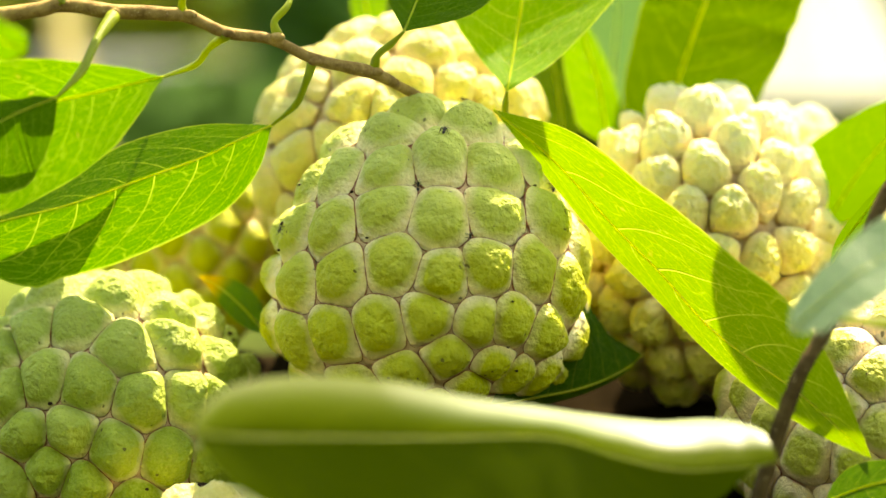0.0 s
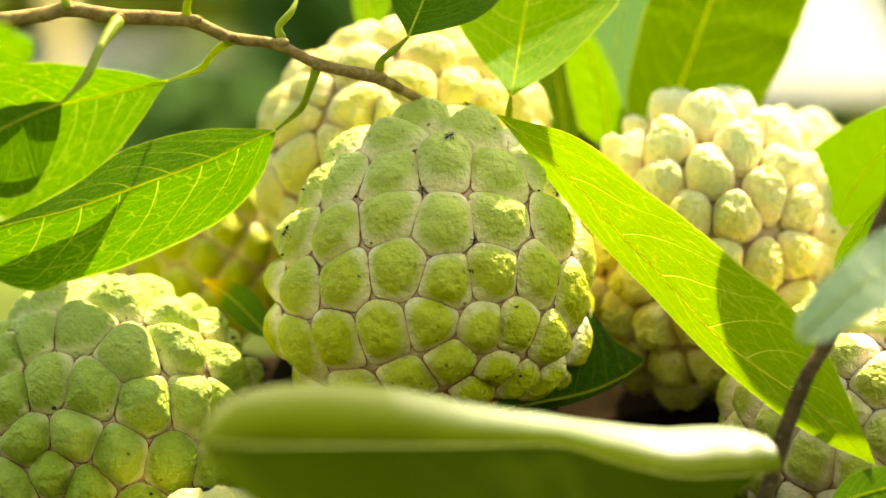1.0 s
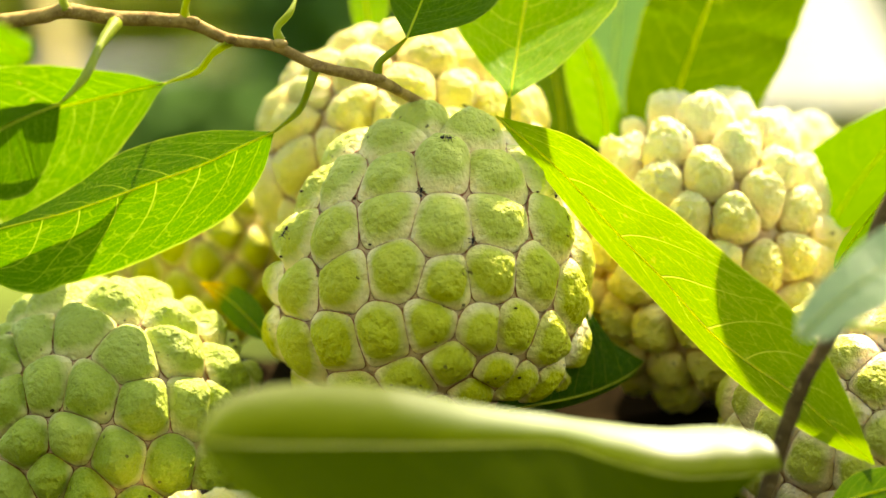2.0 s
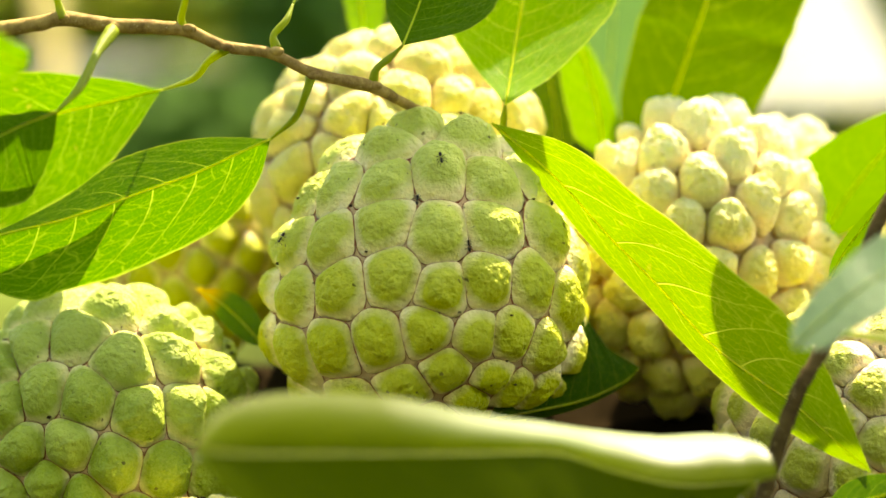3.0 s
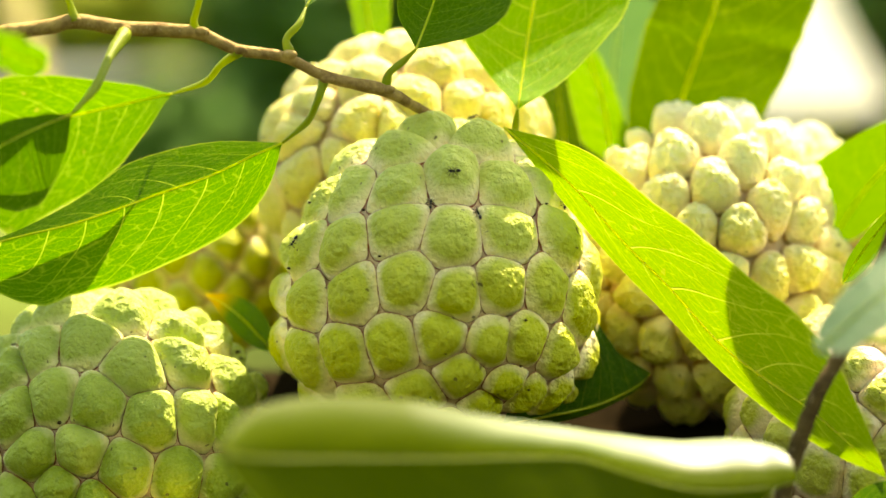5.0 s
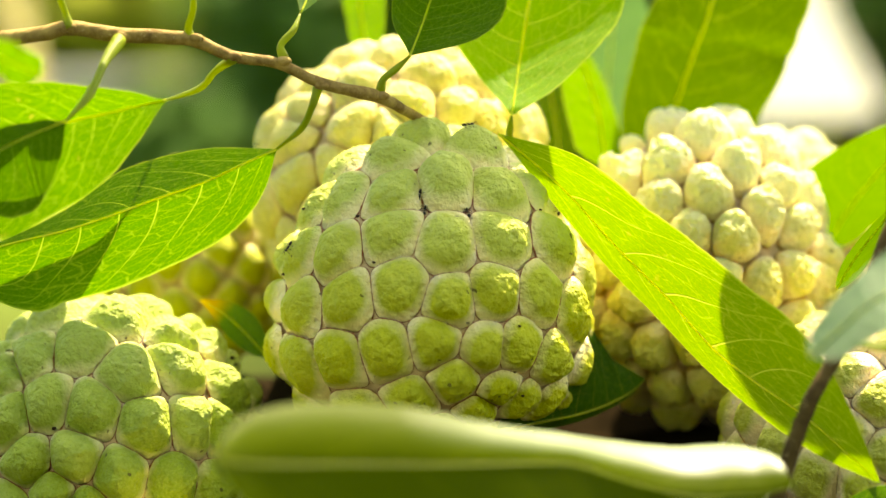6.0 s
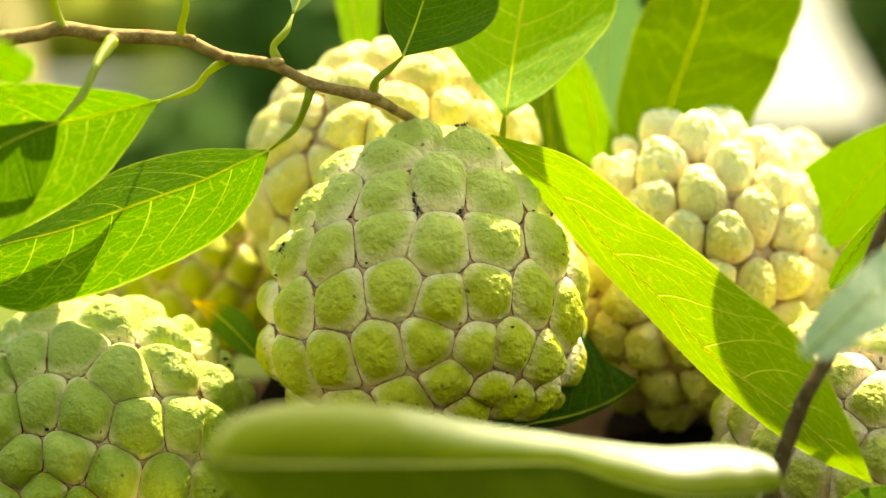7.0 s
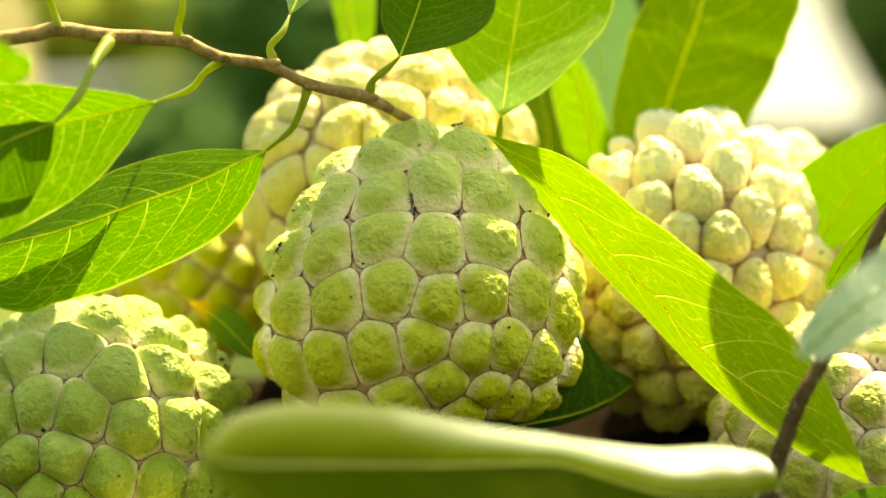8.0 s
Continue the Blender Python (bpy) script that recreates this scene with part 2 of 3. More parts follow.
STONE = plain_material("grey concrete", (0.30, 0.31, 0.31), (0.22, 0.23, 0.22), 8.0, 0.8, 0.004)
# pale and translucent, so that the backlit strip stays bright
STRIP = vein_material("pale translucent strip", (0.88, 0.78, 0.50), (0.95, 0.86, 0.58), 0.6)
CRUMB = plain_material("dry flower bit", (0.02, 0.013, 0.008), (0.06, 0.035, 0.02), 900.0, 0.8, 0.0003, 0.1)
ANT = plain_material("black ant shell", (0.012, 0.010, 0.009), (0.03, 0.018, 0.012), 2000.0, 0.35, 0.0001)


# ---- builders ----
def part(name, bm, material, parent, label=""):
    """Links a bmesh as one mesh object, under a thing or under a part."""
    me = bpy.data.meshes.new(name)
    bm.to_mesh(me)
    bm.free()
    me.polygons.foreach_set("use_smooth", [True] * len(me.polygons))
    me.materials.append(material)
    ob = new(name, me)
    ob.parent = parent
    if label:
        ob["label"] = label
    return ob


def catmull(points, n):
    """A smooth curve of n + 1 points through the given ones."""
    p = [Vector(q) for q in points]
    p = [2 * p[0] - p[1], *p, 2 * p[-1] - p[-2]]
    out = []
    for i in range(n + 1):
        s = i / n * (len(p) - 3)
        k = min(int(s), len(p) - 4)
        t = s - k
        a, b, c, d = p[k:k + 4]
        out.append(0.5 * (2 * b + (c - a) * t + (2 * a - 5 * b + 4 * c - d) * t * t + (3 * b - a - 3 * c + d) * t ** 3))
    return out


def tube(points, radii, sides=8, bumps=0.0, seed=0):
    """A tapered tube along points, closed at both ends."""
    bm = bmesh.new()
    n = len(points)
    rings = []
    side = None
    for i, p in enumerate(points):
        t = (points[min(i + 1, n - 1)] - points[max(i - 1, 0)]).normalized()
        if side is None:
            side = t.orthogonal()
        side = (side - t * side.dot(t)).normalized()
        other = t.cross(side)
        s = i / (n - 1) * (len(radii) - 1)
        k = min(int(s), len(radii) - 2)
        r = radii[k] + (radii[k + 1] - radii[k]) * (s - k)
        ring = []
        for j in range(sides):
            a = 2 * math.pi * j / sides
            q = p + (side * math.cos(a) + other * math.sin(a)) * r
            if bumps:
                q += (q - p) * bumps * noise.noise(q * 260 + Vector((seed, 0, 0)))
            ring.append(bm.verts.new(q))
        rings.append(ring)
    for a, b in zip(rings, rings[1:]):
        for j in range(sides):
            bm.faces.new((a[j], a[(j + 1) % sides], b[(j + 1) % sides], b[j]))
    bm.faces.new(rings[0][::-1])
    bm.faces.new(rings[-1])
    return bm


def direction(lon, lat):
    lon, lat = radians(lon), radians(lat)
    return Vector((math.cos(lat) * math.sin(lon), -math.cos(lat) * math.cos(lon), math.sin(lat)))


def spread_seeds(fixed, count, rng, gap=0.72):
    """The given carpel directions, and more that fill the rest of the ball evenly."""
    fixed = np.array([direction(*s) for s in fixed]) if fixed else np.zeros((0, 3))
    k = np.arange(count) + 0.5
    z = 1 - 2 * k / count
    phi = k * math.pi * (3 - 5 ** 0.5) + rng.random() * 6
    ball = np.stack([np.sqrt(1 - z * z) * np.cos(phi), np.sqrt(1 - z * z) * np.sin(phi), z], 1)
    ball += np.array([[rng.uniform(-0.05, 0.05) for _ in range(3)] for _ in range(count)])
    ball /= np.linalg.norm(ball, axis=1)[:, None]
    step = math.sqrt(4 * math.pi / count)
    if len(fixed):
        ball = ball[np.arccos(np.clip(ball @ fixed.T, -1, 1)).min(1) > gap * step]
    for _ in range(12):
        every = np.concatenate([fixed, ball])
        d = ball[:, None] - every[None]
        r = np.linalg.norm(d, axis=2) + 1e-9
        push = np.where((r < 1.1 * step) & (r > 1e-6), (1.1 * step - r) / r, 0)
        ball = ball + 0.12 * (d * push[:, :, None]).sum(1)
        ball /= np.linalg.norm(ball, axis=1)[:, None]
    return np.concatenate([fixed, ball])


def sugar_apple(label, centre, a, up, down, high, fixed, skin, count=95, seed=1, knob=2.1, lift=0.98, fine=True, taper=2.0, gap=0.72, slant=0.0, corner=9, pebbles=0.00036, crown=1.0):
    """A sugar apple: a ball of flesh covered in bulging carpels, each a part of its own.
    corner: how sharp the carpels' corners are; pebbles: the depth of the skin's wrinkles."""
    rng = random.Random(seed)
    base = Vector(centre) - Vector((0, 0, down + high * 0.7))
    thing = new("sugar_apple")
    thing.location = base
    tagged(thing, label, "fruit", "heap of sugar apples")
    mid = Vector(centre) - base

    def on_skin(d, h):
        c = up if d.z > 0 else down
        p = taper if d.z > 0 else 2.0
        r = ((math.hypot(d.x, d.y) / a) ** p + (abs(d.z) / c) ** p) ** (-1 / p)
        p = d * (r + h)
        p.x += slant * max(0.0, p.z)
        return mid + p

    core = bmesh.new()
    bmesh.ops.create_uvsphere(core, u_segments=48, v_segments=32, radius=1)
    for v in core.verts:
        v.co = on_skin(v.co.normalized(), -high * 0.10)
    part("flesh", core, FLESH, thing, "pinkish cream flesh in the grooves")
    seeds = spread_seeds(fixed, count, rng, gap)
    near = np.arccos(np.clip(seeds @ seeds.T, -1, 1))
    for i, s in enumerate(seeds):
        s = Vector(s)
        front = s.y < 0.45
        n_round, n_rings = (60, 20) if front and fine else (20, 7)
        e1 = Vector((0, 0, 1)).cross(s)
        e1 = e1.normalized() if e1.length > 1e-3 else Vector((1, 0, 0))
        e2 = s.cross(e1)
        walls = []
        for j in np.argsort(near[i])[1:13]:
            w = s - Vector(seeds[j])
            walls.append((-(w.dot(e1)) / w.dot(s), -(w.dot(e2)) / w.dot(s)))
        tall = high * rng.uniform(0.9, 1.12) * (crown if s.z > 0.85 else 1.0)
        tip = Vector((rng.uniform(-0.12, 0.12), rng.uniform(0.0, 0.3)))
        off = Vector((rng.uniform(0, 50), rng.uniform(0, 50), 0))
        spokes = []
        for q in range(n_round):
            phi = 2 * math.pi * q / n_round
            cx, cy = math.cos(phi), math.sin(phi)
            lim = sum(max(0.0, cx * wx + cy * wy) ** corner for wx, wy in walls) ** (-1 / corner)
            grow = 1.02 + 0.06 * max(0.0, cy) ** 1.5
            spokes.append((cx, cy, min(lim, 0.5) * grow, grow))
        mean = sum(q[2] for q in spokes) / n_round
        verts, margin, cap, faces = [], [], [], []
        for k in range(n_rings + 1):
            rho = 1 - (k / n_rings) ** 1.3 if k else 1.0
            shape = (1 - rho ** knob) ** lift
            for cx, cy, lim, grow in spokes[:n_round if k < n_rings else 1]:
                u, v = cx * lim * rho, cy * lim * rho
                d = (s + e1 * u + e2 * v).normalized()
                lean = 1 + 0.5 * (tip.x * cx + tip.y * cy) * rho
                soft = noise.noise(Vector((u * 9, v * 9, 0)) + off)
                h = tall * shape * lean + high * 0.16 * soft * (1 - rho ** 4) + high * 0.13 * cy * rho ** 3
                if front and fine and pebbles:
                    h += pebbles * (1 - rho ** 8) * (noise.noise(d * 30 + off) + 0.5 * noise.noise(d * 55 + off))
                verts.append(on_skin(d, h))
                margin.append(rho)
                cap.append(0.3 * rho + 0.7 * math.hypot(u, v * 0.9) / mean - 0.12 * cy * rho ** 2)
        for k in range(n_rings - 1):
            for q in range(n_round):
                q2 = (q + 1) % n_round
                faces.append((k * n_round + q, k * n_round + q2, (k + 1) * n_round + q2, (k + 1) * n_round + q))
        last = n_rings * n_round
        for q in range(n_round):
            faces.append(((n_rings - 1) * n_round + q, (n_rings - 1) * n_round + (q + 1) % n_round, last))
        me = bpy.data.meshes.new("carpel")
        me.from_pydata(verts, [], faces)
        me.polygons.foreach_set("use_smooth", [True] * len(faces))
        me.attributes.new("margin", "FLOAT", "POINT").data.foreach_set("value", margin)
        me.attributes.new("cap", "FLOAT", "POINT").data.foreach_set("value", cap)
        me.materials.append(skin)
        new("carpel", me).parent = thing
    return thing


def swell(widths, u):
    """The half width of a blade at u, smoothly through widths at even steps along it."""
    x = min(max(u, 0.0), 1.0) * (len(widths) - 1)
    k = min(int(x), len(widths) - 2)
    t = x - k
    b, c = widths[k], widths[k + 1]
    a = widths[k - 1] if k else b - c
    d = widths[k + 2] if k + 2 < len(widths) else c - b
    return max(0.0, 0.5 * (2 * b + (c - a) * t + (2 * a - 5 * b + 4 * c - d) * t * t + (3 * b - a - 3 * c + d) * t ** 3))


def oval(width, blunt=1.05, peak=0.72):
    """The half widths of a plain oval blade."""
    return [width * max(0.0, math.sin(math.pi * (i / 12) ** peak)) ** blunt for i in range(13)]


def leaf(label, rib, wide_l, wide_r, side, fold=(0, 0), material=LEAF, stalk=None, veins=9, side_tip=None, roll=(0, 0),
         wave=0.03, seed=0, stalk_r=(0.0013, 0.0009), fold_tip=None, rib_r=0.00033, vein_mat=VEIN):
    """A leaf: blade on a bent midrib, with side veins and a stalk. side: the way across the blade, to its right; wide_l, wide_r: half widths along it;
    fold: how far each half is raised from side; roll: how far it bends on, to its margin."""
    thing = new("leaf")
    line = catmull(rib, 40)
    thing.location = line[0]
    tagged(thing, label, "leaf")
    here = line[0].copy()
    line = [p - here for p in line]
    side_a, side_b = Vector(side), Vector(side_tip or side)
    n, m = 56, 10
    widths = [w if isinstance(w, (tuple, list)) else oval(w) for w in (wide_l, wide_r)]

    def across(u, v):
        """The place at u along the rib (0 to 1) and v across (-1 to 1)."""
        x = min(max(u, 0), 1) * 40
        k = min(int(x), 39)
        p = line[k].lerp(line[k + 1], x - k)
        t = (line[min(k + 2, 40)] - line[max(k - 1, 0)]).normalized()
        s = side_a.lerp(side_b, u)
        s = (s - t * s.dot(t)).normalized()
        up = s.cross(t)
        k = 1 if v > 0 else 0
        half = swell(widths[k], u)
        f = radians(fold[k] + ((fold_tip or fold)[k] - fold[k]) * min(1.0, 1.6 * u))
        turn = radians(roll[k]) * abs(v)
        if abs(turn) < 1e-4:
            c, z = math.cos(f), math.sin(f)
        else:
            c, z = (math.sin(f + turn) - math.sin(f)) / turn, (math.cos(f) - math.cos(f + turn)) / turn
        way = (s if v > 0 else -s) * c + up * z
        ripple = wave * noise.noise(Vector((u * 5 + seed, v * 1.5, seed * 0.7))) * abs(v)
        puff = 0.022 * math.sin(u * veins * 2 * math.pi - abs(v) * 3) * abs(v) * (1 - abs(v))
        nick = 1 + 0.012 * noise.noise(Vector((u * 26 + seed, k * 7.0, 0))) * abs(v)
        return p + way * half * nick * abs(v) + up * half * (ripple + puff)

    bm = bmesh.new()
    grid = [[bm.verts.new(across(i / n, j / m)) for j in range(-m, m + 1)] for i in range(n + 1)]
    for i in range(n):
        for j in range(2 * m):
            bm.faces.new((grid[i][j], grid[i][j + 1], grid[i + 1][j + 1], grid[i + 1][j]))
    blade = part("blade", bm, material, thing)
    blade.data.attributes.new("along", "FLOAT", "POINT").data.foreach_set("value", [i / n for i in range(n + 1) for j in range(2 * m + 1)])
    blade.data.attributes.new("across", "FLOAT", "POINT").data.foreach_set("value", [j / m for i in range(n + 1) for j in range(-m, m + 1)])
    part("midrib", tube(line, (rib_r, rib_r * 0.75, rib_r * 0.25), 8), vein_mat, thing, "pale raised midrib")
    if stalk:
        way = [Vector(p) - here for p in stalk]
        part("stalk", tube(catmull(way, 18), (stalk_r[0], stalk_r[1], stalk_r[1], rib_r), 10, 0.15), PETIOLE, thing, "green leaf stalk")
    return thing


# ---- sugar apples ----
main_apple = sugar_apple("ripe green sugar apple with bulging knobs, crawled over by ants", (0.0003, 0.0, 0.0302), 0.0393, 0.0480, 0.0295, 0.0042,
    [(-41, 69), (-40, 83), (44, 75), (5, 59), (-25, 54), (-57, 51), (36, 54), (75, 52), (-78, 45), (-20, 39), (-44, 31), (4, 35), (29, 37), (60, 33), (-67, 29), (-89, 25), (-34, 15), (-13, 20), (6, 15), (23, 18), (44, 16), (-57, 11), (65, 7), (-88, 12), (-17, -3), (1, 1), (19, -2), (33, -2), (51, -9), (-36, -7), (-58, -11), (-86, -8), (9, -14), (-8, -23), (27, -19), (41, -25), (-32, -30), (83, -18), (59, -28), (-79, -36), (21, -28), (87, 18), (5, -40), (81, -27)],
    GREEN_SKIN, 112, 3, 2.4, 1.15, taper=2.05, gap=0.9, slant=0.04, corner=8, crown=1.5)
left_apple = sugar_apple("green sugar apple dappled with sun", (-0.0835, 0.0097, -0.0075), 0.0390, 0.0415, 0.0300, 0.0054,
    [(-79, 71), (-14, 57), (-43, 49), (25, 74), (16, 44), (107, 71), (45, 45), (91, 50), (-23, 31), (-2, 29), (20, 23), (41, 22), (71, 33), (-38, 24), (-26, 10), (-8, 12), (9, 5), (29, 1), (-16, -2), (-3, -8), (-33, -9), (49, -2), (96, 28), (98, 40), (103, 59), (-52, 40), (55, 18)],
    COOL_SKIN, 90, 5, 2.4, 1.1, taper=1.95, corner=8)
back_apple = sugar_apple("pale yellow-green sugar apple in full sun, behind the others", (-0.00642, 0.05985, 0.06304), 0.03758, 0.03711, 0.03211, 0.0056,
    [(-64, 67), (-15, 72), (-60, 47), (-31, 49), (21, 56), (4, 37), (29, 34), (-57, 23), (-20, 26), (-56, 35), (57, 51), (60, 28), (89, 25), (-48, 3), (-26, 9), (-37, -8), (42, 27), (-7, 25)],
    PALE_SKIN, 72, 7, 2.2, 0.75, corner=6)
right_apple = sugar_apple("pale sugar apple with round knobs, whitened for sun glare", (0.0752, 0.04359, 0.0375), 0.0305, 0.0420, 0.0325, 0.0076,
    [(-100, 74), (-5, 75), (-36, 59), (-96, 52), (-97, 61), (-68, 51), (-30, 40), (-3, 45), (22, 57), (9, 27), (30, 38), (45, 46), (51, 30), (43, 7), (24, 3), (75, 12), (66, 1), (-12, 28), (-40, -4), (-32, -26), (-10, -22), (-29, -51), (-1, -48), (5, -24), (-53, 14), (-60, -43)],
    WHITE_SKIN, 92, 9, 2.0, 0.62, corner=5, pebbles=0.0009)
far_apple = sugar_apple("pale sugar apple half hidden behind another", (0.10487, 0.11616, 0.04128), 0.02728, 0.03094, 0.02728, 0.0055,
    [], WHITE_SKIN, 88, 11, 1.9, 0.62, fine=False)
side_apple = sugar_apple("yellowish sugar apple in the shade of leaves", (-0.06651, 0.10085, 0.03840), 0.02796, 0.02796, 0.02796, 0.0040,
    [], GREEN_SKIN, 90, 13, fine=False)
low_apple = sugar_apple("green sugar apple with pink-edged knobs, under a long leaf", (0.11586, -0.00286, 0.00025), 0.0372, 0.0325, 0.03008, 0.0044,
    [(-25, 36), (-70, 14), (-50, 5), (-33, -6), (-19, 12), (-9, 24), (-15, -9), (-64, -17), (-31, 21), (-46, 20), (-78, -5), (-6, 4)],
    PINK_SKIN, 92, 15, 2.4, 1.15)
front_apple = sugar_apple("sunlit cream and green sugar apple at the foot of the heap", (-0.04916, -0.04990, -0.04398), 0.03266, 0.03169, 0.02546, 0.0045,
    [], PALE_SKIN, 88, 17)
APPLES = [main_apple, left_apple, back_apple, right_apple, far_apple, side_apple, low_apple, front_apple]


# ---- ground: one sheet that carries the heap ----
def ground():
    feet = [o.location.copy() for o in APPLES]
    low = min(p.z for p in feet) - 0.02
    xs = sorted({round(v, 4) for v in (*np.linspace(-0.3, 0.3, 81), *np.geomspace(0.32, 600, 36), *-np.geomspace(0.32, 600, 36))})
    ys = sorted({round(v, 4) for v in (*np.linspace(-0.25, 0.35, 81), *np.geomspace(0.37, 600, 40), *-np.geomspace(0.28, 600, 30))})

    def height(x, y):
        d, foot = min(((x - p.x) ** 2 + (y - p.y) ** 2, p.z) for p in feet)
        h = min(p.z + 10 * ((x - p.x) ** 2 + (y - p.y) ** 2) for p in feet)
        h = min(h, foot - 0.008 * min(1, d / 0.0012))
        away = max(abs(x) - 0.12, abs(y - 0.03) - 0.13, 0)
        return low + (min(h, 0.07) - low) * math.exp(-(away / 0.06) ** 2) + 0.0015 * noise.noise(Vector((x * 60, y * 60, 0))) - 0.0015

    bm = bmesh.new()
    grid = [[bm.verts.new((x, y, height(x, y))) for x in xs] for y in ys]
    for a, b in zip(grid, grid[1:]):
        for j in range(len(xs) - 1):
            bm.faces.new((a[j], a[j + 1], b[j + 1], b[j]))
    tagged(part("ground", bm, SOIL, None), "garden soil darkened for shade, with patches of grass", "ground", kind="structure")
    return low


LOW = ground()


# ---- an unseen wall added behind the camera, to block low sky and bounce light ----
def bounce_wall():
    bm = bmesh.new()
    bmesh.ops.create_grid(bm, x_segments=60, y_segments=16, size=0.5)
    for v in bm.verts:
        x, z = v.co.x * 12, (v.co.y + 0.5) * 2.4
        v.co = Vector((x, -2.6 + 0.02 * noise.noise(Vector((x * 1.5, z * 1.5, 0))), LOW - 0.05 + z))
    thick = bmesh.ops.extrude_face_region(bm, geom=list(bm.faces))
    for v in thick["geom"]:
        if isinstance(v, bmesh.types.BMVert):
            v.co.y -= 0.22
    tagged(part("wall_south", bm, WALL, None), "unseen pale green wall, added to shape the light", "wall", kind="structure")


bounce_wall()


# ---- the branch ----
def branch():
    thing = new("branch")
    line = catmull([(-0.1118, -0.0389, 0.1044), (-0.0955, -0.0367, 0.1064), (-0.0887, -0.0356, 0.1079), (-0.0766, -0.0327, 0.1062), (-0.0593, -0.0308, 0.1051), (-0.0490, -0.0292, 0.1009), (-0.0379, -0.0273, 0.0992), (-0.0268, -0.0258, 0.0941), (-0.0129, -0.0201, 0.0906), (-0.0045, -0.0045, 0.0857), (0.0049, 0.0085, 0.08), (0.0087, 0.0175, 0.0772)], 80)
    here = line[0].copy()
    thing.location = here
    tagged(thing, "thin brown branch with green leaf stalks", "branch")
    line = [p - here for p in line]
    part("twig", tube(line, (0.0019, 0.0019, 0.0018, 0.0019, 0.0015, 0.0014, 0.0013, 0.0016, 0.0013, 0.0012, 0.0012), 14, 0.16), BARK, thing)
    for p in ((-0.0765, -0.0338, 0.1060), (-0.0579, -0.0318, 0.1054), (-0.0487, -0.0302, 0.1009), (-0.0365, -0.0283, 0.0998), (-0.0273, -0.0268, 0.0938), (-0.0122, -0.0210, 0.0909), (-0.0886, -0.0366, 0.1082)):
        bm = bmesh.new()
        bmesh.ops.create_icosphere(bm, subdivisions=3, radius=0.0012)
        for v in bm.verts:
            v.co *= 1 + 0.2 * noise.noise(v.co * 400)
            v.co = Vector((v.co.x * 1.6, v.co.y, v.co.z)) + Vector(p) - here
        part("node", bm, BARK, thing, "swollen leaf node")
    return thing


branch()

# ---- leaves ----
UP = (0.0, -0.6, 0.8)
SIDEWAYS = (1.0, 0.05, 0.1)
leaf("bright green leaf lit from behind, pale veins", [(-0.0387, -0.0108, 0.0771), (-0.0462, -0.0103, 0.0738), (-0.057, -0.0099, 0.0687), (-0.07, -0.0094, 0.0641), (-0.0823, -0.0091, 0.0596), (-0.0939, -0.0088, 0.0559), (-0.1063, -0.0085, 0.053), (-0.1273, -0.0082, 0.0469)],
     (0.0, 0.0084, 0.0144, 0.0176, 0.0188, 0.0192, 0.0188, 0.0188, 0.0), (0.0, 0.0036, 0.0084, 0.0104, 0.0104, 0.0068, 0.004, 0.0012, 0.0), (0, -0.40, 0.92), (8, -48), LEAF,
     [(-0.0279, -0.0258, 0.0933), (-0.0296, -0.0260, 0.0880), (-0.0324, -0.0185, 0.0826), (-0.0387, -0.0108, 0.0771)], seed=1)
leaf("bright green leaf lit from behind, edge torn and spotted", [(-0.0673, 0.006, 0.089), (-0.0743, 0.0144, 0.0873), (-0.0869, 0.0218, 0.0843), (-0.0973, 0.0272, 0.0819), (-0.1135, 0.0298, 0.0781), (-0.1318, 0.031, 0.0731)],
     (0.0, 0.0036, 0.0088, 0.0156, 0.0196, 0.022, 0.0248, 0.0272, 0.0), (0.0, 0.0016, 0.0048, 0.008, 0.0104, 0.0128, 0.0148, 0.0108, 0.0), (0, -0.22, 0.97), (10, 10), LEAF_SPOTTED,
     [(-0.0487, -0.0302, 0.1004), (-0.0537, -0.0215, 0.0970), (-0.0580, -0.0110, 0.0925), (-0.0673, 0.006, 0.089)], seed=2)
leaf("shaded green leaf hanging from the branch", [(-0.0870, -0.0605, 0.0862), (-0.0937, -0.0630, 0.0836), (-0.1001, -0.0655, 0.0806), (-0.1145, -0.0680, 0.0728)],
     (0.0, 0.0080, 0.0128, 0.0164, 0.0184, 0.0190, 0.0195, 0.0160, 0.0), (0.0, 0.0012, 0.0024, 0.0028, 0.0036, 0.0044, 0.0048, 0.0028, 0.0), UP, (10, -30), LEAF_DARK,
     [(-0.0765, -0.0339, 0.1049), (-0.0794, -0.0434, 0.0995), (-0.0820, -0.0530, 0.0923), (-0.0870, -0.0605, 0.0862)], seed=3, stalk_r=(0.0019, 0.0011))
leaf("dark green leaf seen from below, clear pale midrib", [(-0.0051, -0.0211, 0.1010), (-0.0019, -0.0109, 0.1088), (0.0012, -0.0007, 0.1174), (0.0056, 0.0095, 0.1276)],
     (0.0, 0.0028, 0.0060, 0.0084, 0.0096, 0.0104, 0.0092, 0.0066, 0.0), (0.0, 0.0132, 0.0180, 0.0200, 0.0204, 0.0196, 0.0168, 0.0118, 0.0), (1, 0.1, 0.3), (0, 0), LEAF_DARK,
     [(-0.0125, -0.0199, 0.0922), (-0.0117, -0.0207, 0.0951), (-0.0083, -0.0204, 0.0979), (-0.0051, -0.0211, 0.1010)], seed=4)
